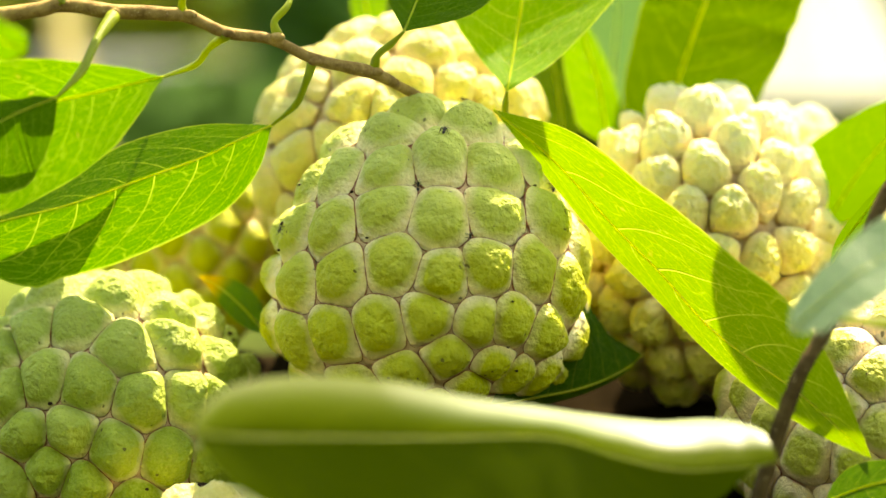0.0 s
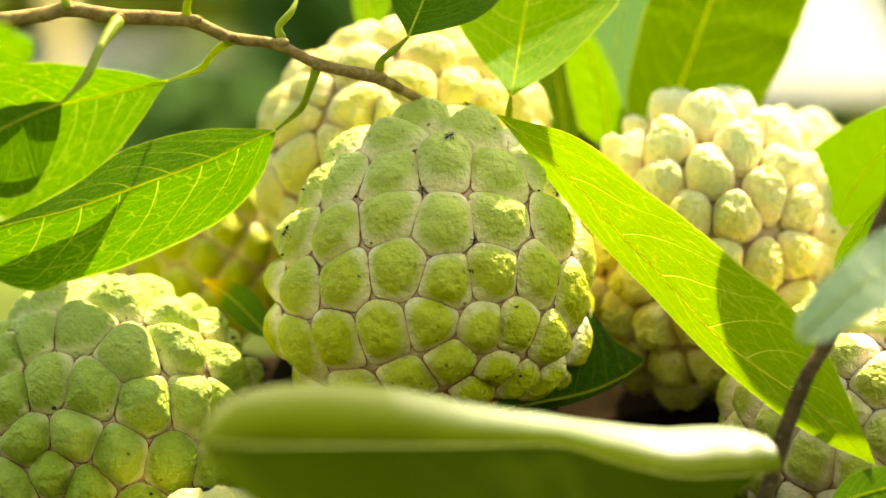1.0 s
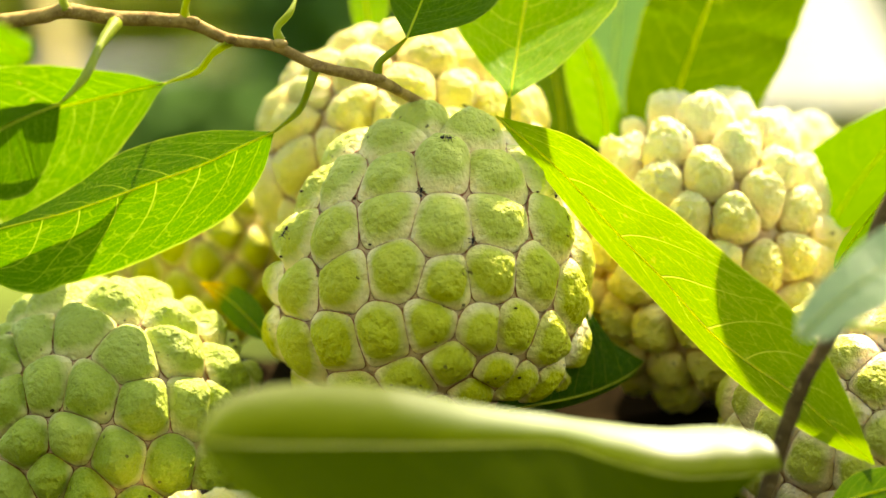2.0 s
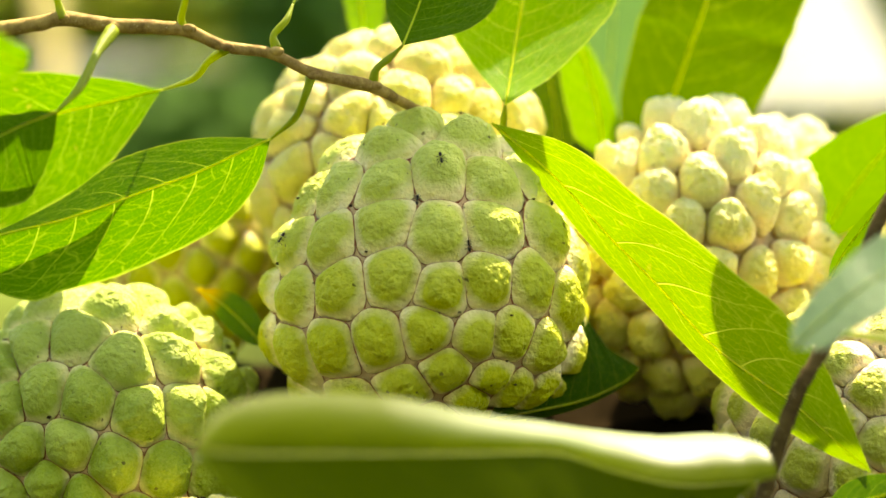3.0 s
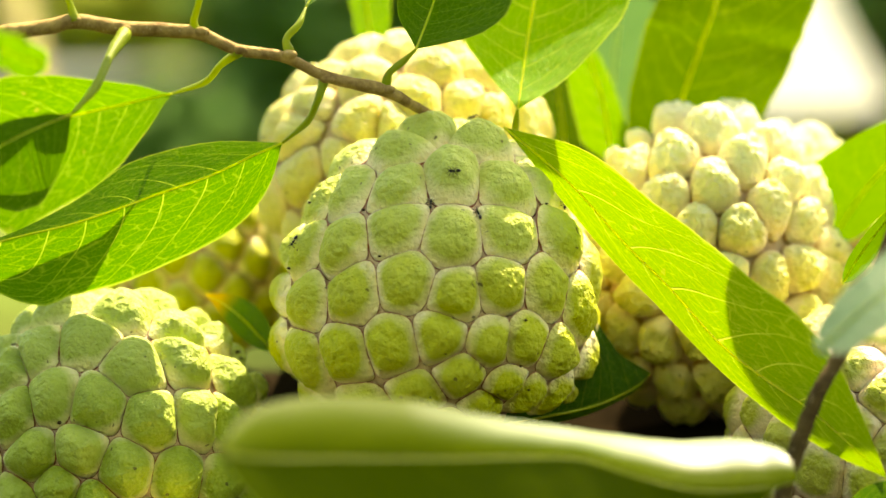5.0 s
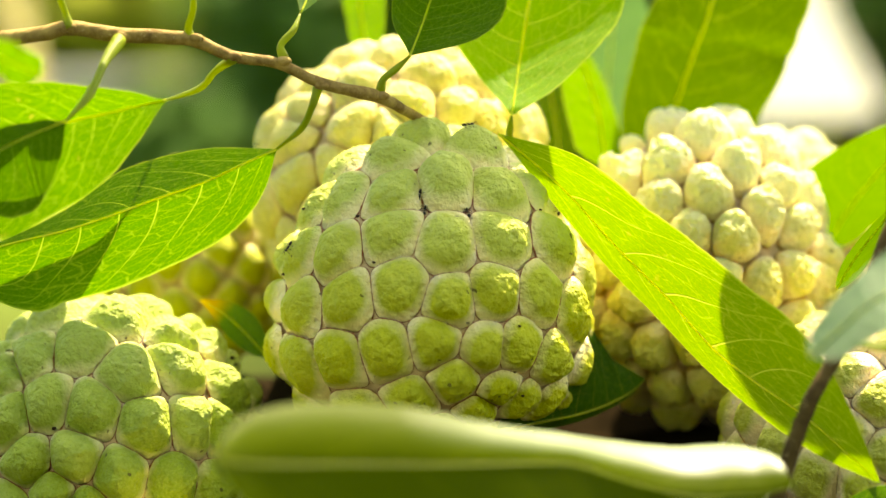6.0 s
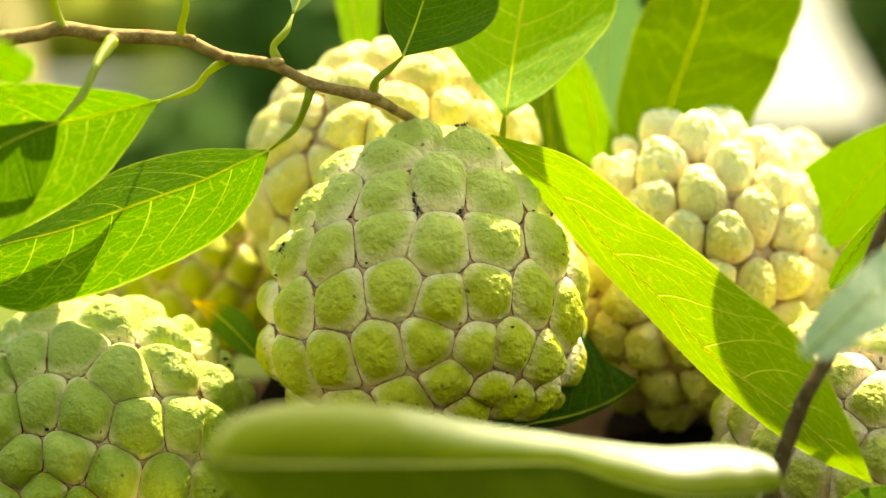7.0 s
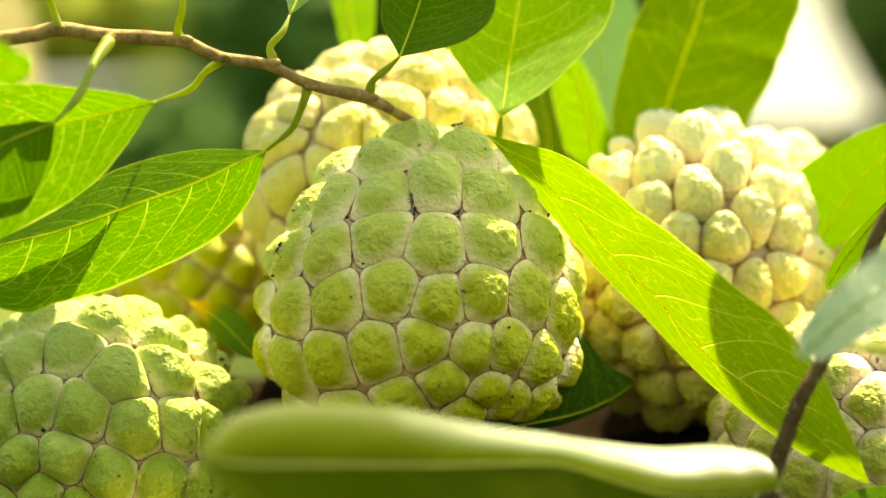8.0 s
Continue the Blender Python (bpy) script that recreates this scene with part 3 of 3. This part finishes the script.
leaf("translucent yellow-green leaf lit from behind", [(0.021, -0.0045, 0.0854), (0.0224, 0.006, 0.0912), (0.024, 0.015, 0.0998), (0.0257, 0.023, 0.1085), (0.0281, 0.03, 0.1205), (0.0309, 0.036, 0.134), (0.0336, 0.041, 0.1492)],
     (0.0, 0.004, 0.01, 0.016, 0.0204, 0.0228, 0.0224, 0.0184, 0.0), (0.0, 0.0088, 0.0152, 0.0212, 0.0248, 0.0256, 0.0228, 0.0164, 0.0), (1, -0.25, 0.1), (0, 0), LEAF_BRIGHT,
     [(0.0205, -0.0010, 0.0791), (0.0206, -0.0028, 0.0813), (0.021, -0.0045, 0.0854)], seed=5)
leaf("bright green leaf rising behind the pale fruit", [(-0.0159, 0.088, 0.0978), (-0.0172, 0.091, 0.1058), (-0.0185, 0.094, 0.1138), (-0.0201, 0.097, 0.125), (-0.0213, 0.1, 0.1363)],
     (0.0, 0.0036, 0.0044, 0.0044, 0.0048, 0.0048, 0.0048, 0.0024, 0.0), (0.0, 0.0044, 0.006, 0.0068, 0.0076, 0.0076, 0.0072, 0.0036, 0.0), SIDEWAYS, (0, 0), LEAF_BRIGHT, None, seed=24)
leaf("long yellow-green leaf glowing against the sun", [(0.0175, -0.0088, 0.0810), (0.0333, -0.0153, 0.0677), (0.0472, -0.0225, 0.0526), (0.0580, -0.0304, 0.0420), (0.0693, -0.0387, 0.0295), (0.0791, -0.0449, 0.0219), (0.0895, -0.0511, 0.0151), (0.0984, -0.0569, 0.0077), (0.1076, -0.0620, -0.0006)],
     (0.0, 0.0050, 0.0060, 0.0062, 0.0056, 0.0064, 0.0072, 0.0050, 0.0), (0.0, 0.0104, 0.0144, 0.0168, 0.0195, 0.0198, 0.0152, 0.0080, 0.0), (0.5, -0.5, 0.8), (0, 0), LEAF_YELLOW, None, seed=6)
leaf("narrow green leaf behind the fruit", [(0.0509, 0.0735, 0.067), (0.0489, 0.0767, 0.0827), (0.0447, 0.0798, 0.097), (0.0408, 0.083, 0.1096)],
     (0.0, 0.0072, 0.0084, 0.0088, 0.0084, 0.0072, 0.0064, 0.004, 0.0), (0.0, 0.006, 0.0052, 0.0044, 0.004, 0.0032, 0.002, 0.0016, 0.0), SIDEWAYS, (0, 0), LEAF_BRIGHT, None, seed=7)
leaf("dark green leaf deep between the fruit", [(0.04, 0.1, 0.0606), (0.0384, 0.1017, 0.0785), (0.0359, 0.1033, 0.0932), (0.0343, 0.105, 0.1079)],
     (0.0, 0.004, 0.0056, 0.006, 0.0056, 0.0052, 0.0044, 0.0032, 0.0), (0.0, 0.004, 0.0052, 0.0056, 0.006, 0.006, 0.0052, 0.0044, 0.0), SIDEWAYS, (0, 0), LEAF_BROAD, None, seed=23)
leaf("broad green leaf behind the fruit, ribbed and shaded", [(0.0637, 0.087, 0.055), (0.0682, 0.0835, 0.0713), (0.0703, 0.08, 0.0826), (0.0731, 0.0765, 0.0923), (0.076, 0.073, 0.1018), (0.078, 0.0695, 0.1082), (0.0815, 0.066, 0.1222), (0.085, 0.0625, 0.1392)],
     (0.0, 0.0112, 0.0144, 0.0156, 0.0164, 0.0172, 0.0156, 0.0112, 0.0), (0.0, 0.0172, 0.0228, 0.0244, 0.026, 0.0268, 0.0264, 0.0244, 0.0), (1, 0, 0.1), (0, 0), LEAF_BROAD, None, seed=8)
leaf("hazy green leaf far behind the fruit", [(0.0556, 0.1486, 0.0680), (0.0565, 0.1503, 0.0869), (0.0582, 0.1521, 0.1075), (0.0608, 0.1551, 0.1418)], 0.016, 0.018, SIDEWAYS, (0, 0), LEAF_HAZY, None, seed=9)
leaf("green leaf beside the pale fruit", [(0.1111, 0.0711, 0.0430), (0.1168, 0.0610, 0.0559), (0.1224, 0.0510, 0.0659), (0.1293, 0.0410, 0.0757), (0.1368, 0.0309, 0.0859)],
     (0.0, 0.0100, 0.0152, 0.0168, 0.0152, 0.0128, 0.0100, 0.0056, 0.0), (0.0, 0.0064, 0.0088, 0.0112, 0.0116, 0.0108, 0.0092, 0.0048, 0.0), (1, 0.3, -0.6), (0, 0), LEAF_BACK, None, seed=10)
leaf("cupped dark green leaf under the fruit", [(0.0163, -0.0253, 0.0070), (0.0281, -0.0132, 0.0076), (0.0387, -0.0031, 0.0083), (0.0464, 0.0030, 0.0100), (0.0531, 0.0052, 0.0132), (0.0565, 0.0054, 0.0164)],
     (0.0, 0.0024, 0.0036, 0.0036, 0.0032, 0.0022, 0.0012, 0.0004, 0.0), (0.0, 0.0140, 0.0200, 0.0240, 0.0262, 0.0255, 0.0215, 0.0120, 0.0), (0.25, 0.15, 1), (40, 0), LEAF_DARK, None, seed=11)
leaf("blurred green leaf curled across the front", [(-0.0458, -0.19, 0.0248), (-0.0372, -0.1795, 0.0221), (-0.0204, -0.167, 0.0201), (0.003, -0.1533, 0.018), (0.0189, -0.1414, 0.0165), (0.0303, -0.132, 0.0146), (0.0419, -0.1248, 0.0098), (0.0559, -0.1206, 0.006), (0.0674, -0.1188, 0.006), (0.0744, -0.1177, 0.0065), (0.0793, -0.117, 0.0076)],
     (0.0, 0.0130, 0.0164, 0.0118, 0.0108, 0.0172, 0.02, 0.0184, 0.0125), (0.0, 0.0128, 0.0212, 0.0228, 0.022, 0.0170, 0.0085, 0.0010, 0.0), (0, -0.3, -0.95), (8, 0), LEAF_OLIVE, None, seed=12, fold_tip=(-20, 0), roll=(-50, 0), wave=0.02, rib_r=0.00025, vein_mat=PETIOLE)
leaf("pale glossy leaf catching the sky", [(0.0781, -0.1500, 0.0399), (0.0842, -0.1481, 0.0457), (0.0916, -0.1463, 0.0515), (0.0987, -0.1444, 0.0561), (0.1087, -0.1426, 0.0638)],
     (0.0, 0.0044, 0.0060, 0.0072, 0.0076, 0.0084, 0.0092, 0.0080, 0.0), (0.0, 0.0060, 0.0068, 0.0080, 0.0092, 0.0088, 0.0080, 0.0060, 0.0), (0.32, -0.6, -0.42), (0, 0), LEAF_GLOSS,
     [(0.1171, -0.1152, 0.0359), (0.1024, -0.1200, 0.0384), (0.0898, -0.1328, 0.0409), (0.0781, -0.1500, 0.0399)], seed=13, rib_r=0.0003, vein_mat=PETIOLE)
leaf("young folded leaf along the dark twig", [(0.1033, -0.0143, 0.0417), (0.1067, -0.0187, 0.0492), (0.1124, -0.0229, 0.0581), (0.1209, -0.0269, 0.0697)], 0.0028, 0.0035, (0.8, -0.3, 0.4), (25, 25), LEAF_BACK, None, seed=22)
leaf("small green leaf with an orange tip", [(-0.0423, 0.0190, 0.0205), (-0.0485, 0.0226, 0.0269), (-0.0547, 0.0250, 0.0320), (-0.0608, 0.0273, 0.0351)], 0.004, 0.005, (0.5, 0, 0.8), (0, 0), LEAF_TIPPED, None, seed=14)
leaf("green leaf at the foot of the heap", [(0.0968, -0.0591, -0.0116), (0.1043, -0.0638, -0.0074), (0.1144, -0.0685, -0.0039), (0.1278, -0.0683, -0.0019)], 0.006, 0.009, (0, -0.4, -1), (0, 0), LEAF, None, seed=15)
leaf("blurred green leaf close by", [(-0.0848, -0.1297, 0.0991), (-0.0897, -0.1296, 0.1007), (-0.0997, -0.1193, 0.1036), (-0.1248, -0.0440, 0.1042)], 0.006, 0.006, UP, (0, 0), LEAF, [(-0.1118, -0.0389, 0.1044), (-0.1172, -0.0399, 0.1045), (-0.1248, -0.0440, 0.1042)], seed=16)
# leaves high on the branch, mostly out of view, placed to shade the fruit
leaf("green leaf rising from the branch", [(-0.0325, -0.0223, 0.1112), (-0.0234, 0.0014, 0.1289), (0.0060, 0.0260, 0.1530), (0.0660, 0.0400, 0.1710)], oval(0.012, 0.85, 1.1), oval(0.036, 0.85, 1.1), (0.7, -0.7, 0.15), (0, 0), LEAF,
     [(-0.0365, -0.0272, 0.1006), (-0.0371, -0.0269, 0.1037), (-0.0341, -0.0256, 0.1073), (-0.0325, -0.0223, 0.1112)], seed=17)
leaf("green leaf rising from the branch", [(-0.0588, -0.0357, 0.1187), (-0.0621, -0.0367, 0.1297), (-0.0672, -0.0404, 0.1446), (-0.0749, -0.0440, 0.1607)], 0.016, 0.016, (1, -0.2, 0.2), (0, 0), LEAF,
     [(-0.0593, -0.0308, 0.1054), (-0.0597, -0.0316, 0.1083), (-0.0583, -0.0341, 0.1132), (-0.0588, -0.0357, 0.1187)], seed=18)
leaf("green leaf rising from the branch", [(-0.0908, -0.0376, 0.1201), (-0.0922, -0.0386, 0.1310), (-0.0971, -0.0423, 0.1459), (-0.1049, -0.0440, 0.1607)], 0.016, 0.016, (1, -0.2, 0), (0, 0), LEAF,
     [(-0.0883, -0.0366, 0.1079), (-0.0894, -0.0363, 0.1118), (-0.0906, -0.0369, 0.1159), (-0.0908, -0.0376, 0.1201)], seed=19)
# two unseen leaves added overhead, to cast shadows on the long leaf
leaf("narrow unseen leaf added high on the dark twig for shade", [(0.1160, -0.0043, 0.1560), (0.0973, 0.0012, 0.1505), (0.0785, 0.0106, 0.1654), (0.0516, 0.0269, 0.1914)], 0.0032, 0.0032, (0.6, -0.3, 0.6), (0, 0), LEAF, None, seed=20)
leaf("green unseen leaf added high on the dark twig for shade", [(0.1160, -0.0043, 0.1560), (0.1235, 0.0078, 0.1563), (0.1375, 0.0136, 0.1539), (0.1540, 0.0154, 0.1511)], 0.020, 0.020, (0, -1, 0.1), (0, 0), LEAF, None, seed=21)


# ---- dark twig at the side ----
def twig():
    thing = new("dark_twig")
    # the upper end, out of view, is added to carry the shading leaves
    line = catmull([(0.0760, -0.0846, -0.0167), (0.0792, -0.0835, -0.0035), (0.0839, -0.0821, 0.0122), (0.0885, -0.0811, 0.0234), (0.0924, -0.0786, 0.0297), (0.0997, -0.0745, 0.0419), (0.1070, -0.0680, 0.0587), (0.1154, -0.0636, 0.0745), (0.1198, -0.0595, 0.0985), (0.1208, -0.0320, 0.1256), (0.1160, -0.0043, 0.1560)], 60)
    here = line[0].copy()
    thing.location = here
    tagged(thing, "dark brown twig standing before the fruit", "twig")
    part("stem", tube([p - here for p in line], (0.0019, 0.0018, 0.0017, 0.0018), 12, 0.3), BARK_DARK, thing)


twig()


# ---- garden behind ----
def bush(label, centre, size, count, leaf_len, material, seed):
    """A clump of small leaves on short twigs, standing on the ground."""
    rng = random.Random(seed)
    bm = bmesh.new()
    c, r = Vector(centre), Vector(size)
    for _ in range(count):
        d = Vector((rng.gauss(0, 1), rng.gauss(0, 1), rng.gauss(0, 1))).normalized() * rng.random() ** 0.4
        lump = 1 + 0.35 * noise.noise(d * 2.3 + Vector((seed, 0, 0)))
        p = c + Vector((d.x * r.x, d.y * r.y, d.z * r.z)) * lump
        turn = Euler((rng.uniform(-1, 1), rng.uniform(-1, 1), rng.uniform(0, 6.28))).to_matrix()
        k = leaf_len * rng.uniform(0.6, 1.3)
        shape = [(0, -0.5, 0), (0.2, -0.15, 0.05), (0.2, 0.15, 0.05), (0, 0.5, -0.04), (-0.2, 0.15, 0.05), (-0.2, -0.15, 0.05)]
        bm.faces.new([bm.verts.new(p + turn @ (Vector(q) * k)) for q in shape])
    ob = part("bush", bm, material, None)
    return tagged(ob, label, "bush", kind="stuff")


def cloth():
    """A white cloth hung in a peak, with folds running down from its top."""
    top, n, m = Vector((0.3770, 2.2580, 0.1988)), 40, 30
    left, right = Vector((0.2687, 1.9901, 0.0045)), Vector((0.4461, 2.0406, 0.0076))
    bm = bmesh.new()
    grid = []
    for i in range(m + 1):
        v = i / m
        row = []
        for j in range(n + 1):
            u = j / n
            foot = left.lerp(right, u)
            p = (top + (right - left) * (u - 0.5) * 0.12).lerp(foot, v)
            p.y += 0.018 * v * math.sin(u * 23 + 2 * v) - 0.05 * math.sin(math.pi * u) * v
            p.x += 0.02 * math.sin(v * math.pi) * (0.5 - u)
            row.append(bm.verts.new(p))
        grid.append(row)
    for a, b in zip(grid, grid[1:]):
        for j in range(n):
            bm.faces.new((a[j], a[j + 1], b[j + 1], b[j]))
    tagged(part("cloth", bm, CLOTH, None), "white cloth hanging in folds, out in the garden", "cloth")


def pale_strip():
    """A pale strip that leans out of the grass, made translucent to brighten it."""
    a, b = Vector((-0.2964, 1.7902, 0.0148)), Vector((-0.3318, 1.8036, 0.1680))
    line = catmull([a - (b - a) * 0.9, a, a.lerp(b, 0.5) + Vector((0.004, 0, 0)), b], 20)
    bm = tube(line, (0.010, 0.010, 0.0095, 0.007), 14, 0.15)
    for v in bm.verts:
        v.co.y = 1.8 + (v.co.y - 1.8) * 0.5
    tagged(part("garden_strip", bm, STRIP, None), "pale strip standing in the grass, made translucent to look bright", "dry leaf")


def kerb():
    bm = bmesh.new()
    bmesh.ops.create_cube(bm, size=1)
    for v in bm.verts:
        v.co = Vector((v.co.x * 0.26 - 0.33, v.co.y * 0.2 + 2.6, LOW + (v.co.z + 0.5) * 0.115))
    bmesh.ops.bevel(bm, geom=list(bm.edges), offset=0.012, segments=3, affect="EDGES")
    tagged(part("garden_block", bm, STONE, None), "grey concrete block lying in the garden", "block")


bush("dark green bush in the shade", (-0.0565, 2.3925, 0.0144), (0.14, 0.2, 0.26), 2200, 0.06, HEDGE, 21)
bush("dark green bush in the shade", (0.0300, 2.7968, 0.0467), (0.22, 0.25, 0.30), 1800, 0.06, HEDGE, 22)
bush("low dark green bush", (-0.2395, 2.1873, -0.0356), (0.12, 0.15, 0.06), 900, 0.05, HEDGE, 28)
bush("sunlit yellow-green bush", (-0.3477, 3.1036, 0.1106), (0.34, 0.2, 0.10), 1000, 0.07, BUSH_LIGHT, 23)
bush("sunlit yellow-green bush", (-0.5155, 3.0957, 0.0201), (0.20, 0.2, 0.25), 700, 0.07, BUSH_LIGHT, 24)
bush("dark green bush behind the cloth", (0.6345, 2.8013, 0.0981), (0.16, 0.2, 0.20), 700, 0.06, HEDGE_LIT, 25)
bush("green bush behind the cloth", (0.6653, 2.8907, -0.0279), (0.18, 0.2, 0.10), 900, 0.06, BUSH_LIGHT, 26)
bush("green bush behind the fruit", (0.2474, 2.8971, 0.0448), (0.30, 0.2, 0.30), 2200, 0.06, HEDGE, 27)
cloth()
pale_strip()
kerb()


# ---- ants ----
def ant(label):
    """A small black ant, three millimetres long, facing +x, its feet at z = 0."""
    thing = new("ant")
    tagged(thing, label, "ant", "ants on the fruit")

    def blob(name, x, z, rx, ry, rz):
        bm = bmesh.new()
        bmesh.ops.create_icosphere(bm, subdivisions=3, radius=1)
        for v in bm.verts:
            v.co = Vector((v.co.x * rx * (1 - 0.2 * v.co.x), v.co.y * ry, v.co.z * rz)) + Vector((x, 0, z))
        part(name, bm, ANT, thing)

    blob("head", 0.00115, 0.00062, 0.00036, 0.00032, 0.00028)
    blob("thorax", 0.00042, 0.00060, 0.00048, 0.00022, 0.00024)
    blob("gaster", -0.00085, 0.00062, 0.00062, 0.00042, 0.00038)
    for sgn in (-1, 1):
        for x, reach in ((0.0007, 0.0008), (0.0004, 0.0), (0.0001, -0.0009)):
            hip = Vector((x, sgn * 0.00015, 0.0005))
            knee = Vector((x + reach * 0.5, sgn * 0.00075, 0.0009))
            foot = Vector((x + reach, sgn * 0.0013, 0.0))
            part("leg", tube([hip, hip.lerp(knee, 0.5), knee, knee.lerp(foot, 0.5), foot], (0.00009, 0.00008, 0.00005), 6), ANT, thing)
        a = Vector((0.0014, sgn * 0.0001, 0.0007))
        b = Vector((0.0018, sgn * 0.00045, 0.0010))
        c = Vector((0.0024, sgn * 0.0006, 0.0007))
        part("antenna", tube([a, a.lerp(b, 0.5), b, b.lerp(c, 0.5), c], (0.00006, 0.00005, 0.00004), 6), ANT, thing)
    return thing


def crumb(place, size, seed):
    """A dry black bit of flower left in a groove."""
    bm = bmesh.new()
    bmesh.ops.create_icosphere(bm, subdivisions=3, radius=size)
    for v in bm.verts:
        v.co *= 1 + 0.55 * noise.noise(v.co / size * 1.3 + Vector((seed * 3.1, 0, 0)))
        v.co.z *= 0.6
    ob = part("flower_bit", bm, CRUMB, None)
    ob.location = place
    tagged(ob, "dry black bit of flower stuck to the fruit", "debris", "dry bits on the fruit")


for k, (place, size) in enumerate([
    ((-0.0541, -0.0450, -0.0097), 0.00110),
    ((-0.0573, -0.0203, -0.0133), 0.00060),
    ((-0.0510, 0.0107, 0.0214), 0.00070),
    ((-0.0502, 0.0090, 0.0200), 0.00050),
    ((-0.0549, -0.0459, -0.0095), 0.00060),
    ((0.0142, -0.0106, 0.0739), 0.00040),
    ((-0.0370, -0.0145, 0.0456), 0.00050),
    ((-0.0182, -0.0229, 0.0610), 0.00050),
    ((-0.0142, -0.0335, 0.0503), 0.00040),
    ((0.0207, -0.0326, 0.0229), 0.00050),
    ((0.0230, -0.0302, 0.0167), 0.00040),
    ((-0.0939, -0.0259, 0.0079), 0.00060),
    ((-0.0695, -0.0291, -0.0133), 0.00050),
    ((-0.0320, -0.0083, 0.0618), 0.00050),
    ((0.0279, -0.0157, 0.0621), 0.00040),
    ((0.0219, -0.0359, 0.0347), 0.00040),
]):
    crumb(place, size, k)


def motions():
    walk(ant("small black ant crawling over a knob"), [
        (0.00, pose(0.00500, -0.02562, 0.07605, 6.9, -26.7, 77.7)),
        (0.60, pose(0.00519, -0.02625, 0.07562, 36.2, -26.1, 45.6)),
        (1.50, pose(0.00482, -0.02419, 0.07654, 10.9, -13.4, 51.1)),
        (2.80, pose(0.00450, -0.02891, 0.07364, 24.0, 59.7, -72.6)),
        (3.50, pose(0.00470, -0.02944, 0.07262, 49.1, 52.5, -29.3)),
        (4.20, pose(0.00869, -0.02724, 0.07197, 53.1, 54.6, 34.2)),
        (4.70, pose(0.00631, -0.02962, 0.07104, -71.3, 6.3, -161.4)),
        (5.30, pose(0.00200, -0.02974, 0.07118, -78.9, 16.8, 169.7)),
        (5.70, pose(-0.00146, -0.02728, 0.06835, 110.3, 107.8, -35.6)),
        (6.20, pose(-0.00219, -0.02673, 0.06606, 7.5, 80.9, -145.5)),
        (8.00, pose(-0.00216, -0.02672, 0.06576, -20.4, 52.1, -74.4)),
    ])
    walk(ant("small black ant crawling along a groove"), [
        (0.00, pose(0.01089, -0.03461, 0.05019, 5.2, -96.3, 139.1)),
        (1.50, pose(0.01090, -0.03465, 0.05048, 47.5, -99.3, 96.4)),
        (2.80, pose(0.01084, -0.03475, 0.05156, 140.4, -100.0, 4.5)),
        (3.50, pose(0.01067, -0.03477, 0.05270, 39.5, -83.1, 109.8)),
        (4.20, pose(0.01004, -0.03549, 0.05488, -69.8, -58.5, -134.1)),
        (4.80, pose(0.01031, -0.03160, 0.05890, 23.2, -64.1, 137.7)),
        (5.30, pose(0.00924, -0.03006, 0.06145, 13.3, -41.1, 122.6)),
        (6.20, pose(0.00912, -0.02846, 0.06197, -9.8, -53.5, 113.4)),
        (8.00, pose(0.00928, -0.02861, 0.06172, 27.6, -48.8, 74.0)),
    ])
    walk(ant("small black ant resting in a groove"), [
        (0.00, pose(-0.00151, -0.02891, 0.06243, 0.6, -53.7, 85.5)),
        (8.00, pose(-0.00142, -0.02882, 0.06256, 10.9, -52.9, 72.7)),
    ])
    walk(ant("small black ant on a pale knob"), [
        (0.00, pose(-0.03589, -0.01529, 0.05138, 139.7, 109.9, -10.6)),
        (3.50, pose(-0.03536, -0.01597, 0.05220, -22.0, 57.6, -174.2)),
        (8.00, pose(-0.03504, -0.01598, 0.05266, -29.9, 62.8, 176.5)),
    ])
    walk(ant("small black ant on the fruit's shoulder"), [
        (0.00, pose(0.03245, -0.01069, 0.06165, 80.6, -78.2, 50.4)),
        (8.00, pose(0.03252, -0.01062, 0.06180, 79.2, -79.8, 51.9)),
    ])
    walk(ant("small black ant climbing over the top of the fruit"), [
        (0.00, pose(0.00998, 0.01006, 0.08227, -24.2, 6.0, -62.2)),
        (4.60, pose(0.00991, 0.00688, 0.08210, 0.5, 20.2, -64.7)),
        (5.20, pose(0.00960, -0.00747, 0.08301, 29.0, -18.2, -56.7)),
        (5.60, pose(0.00973, -0.00916, 0.08294, 4.8, -16.1, 4.9)),
        (6.20, pose(0.00973, -0.01034, 0.08281, 18.0, -6.0, 1.6)),
        (8.00, pose(0.00975, -0.00845, 0.08305, 5.3, -12.9, 4.1)),
    ])


motions()
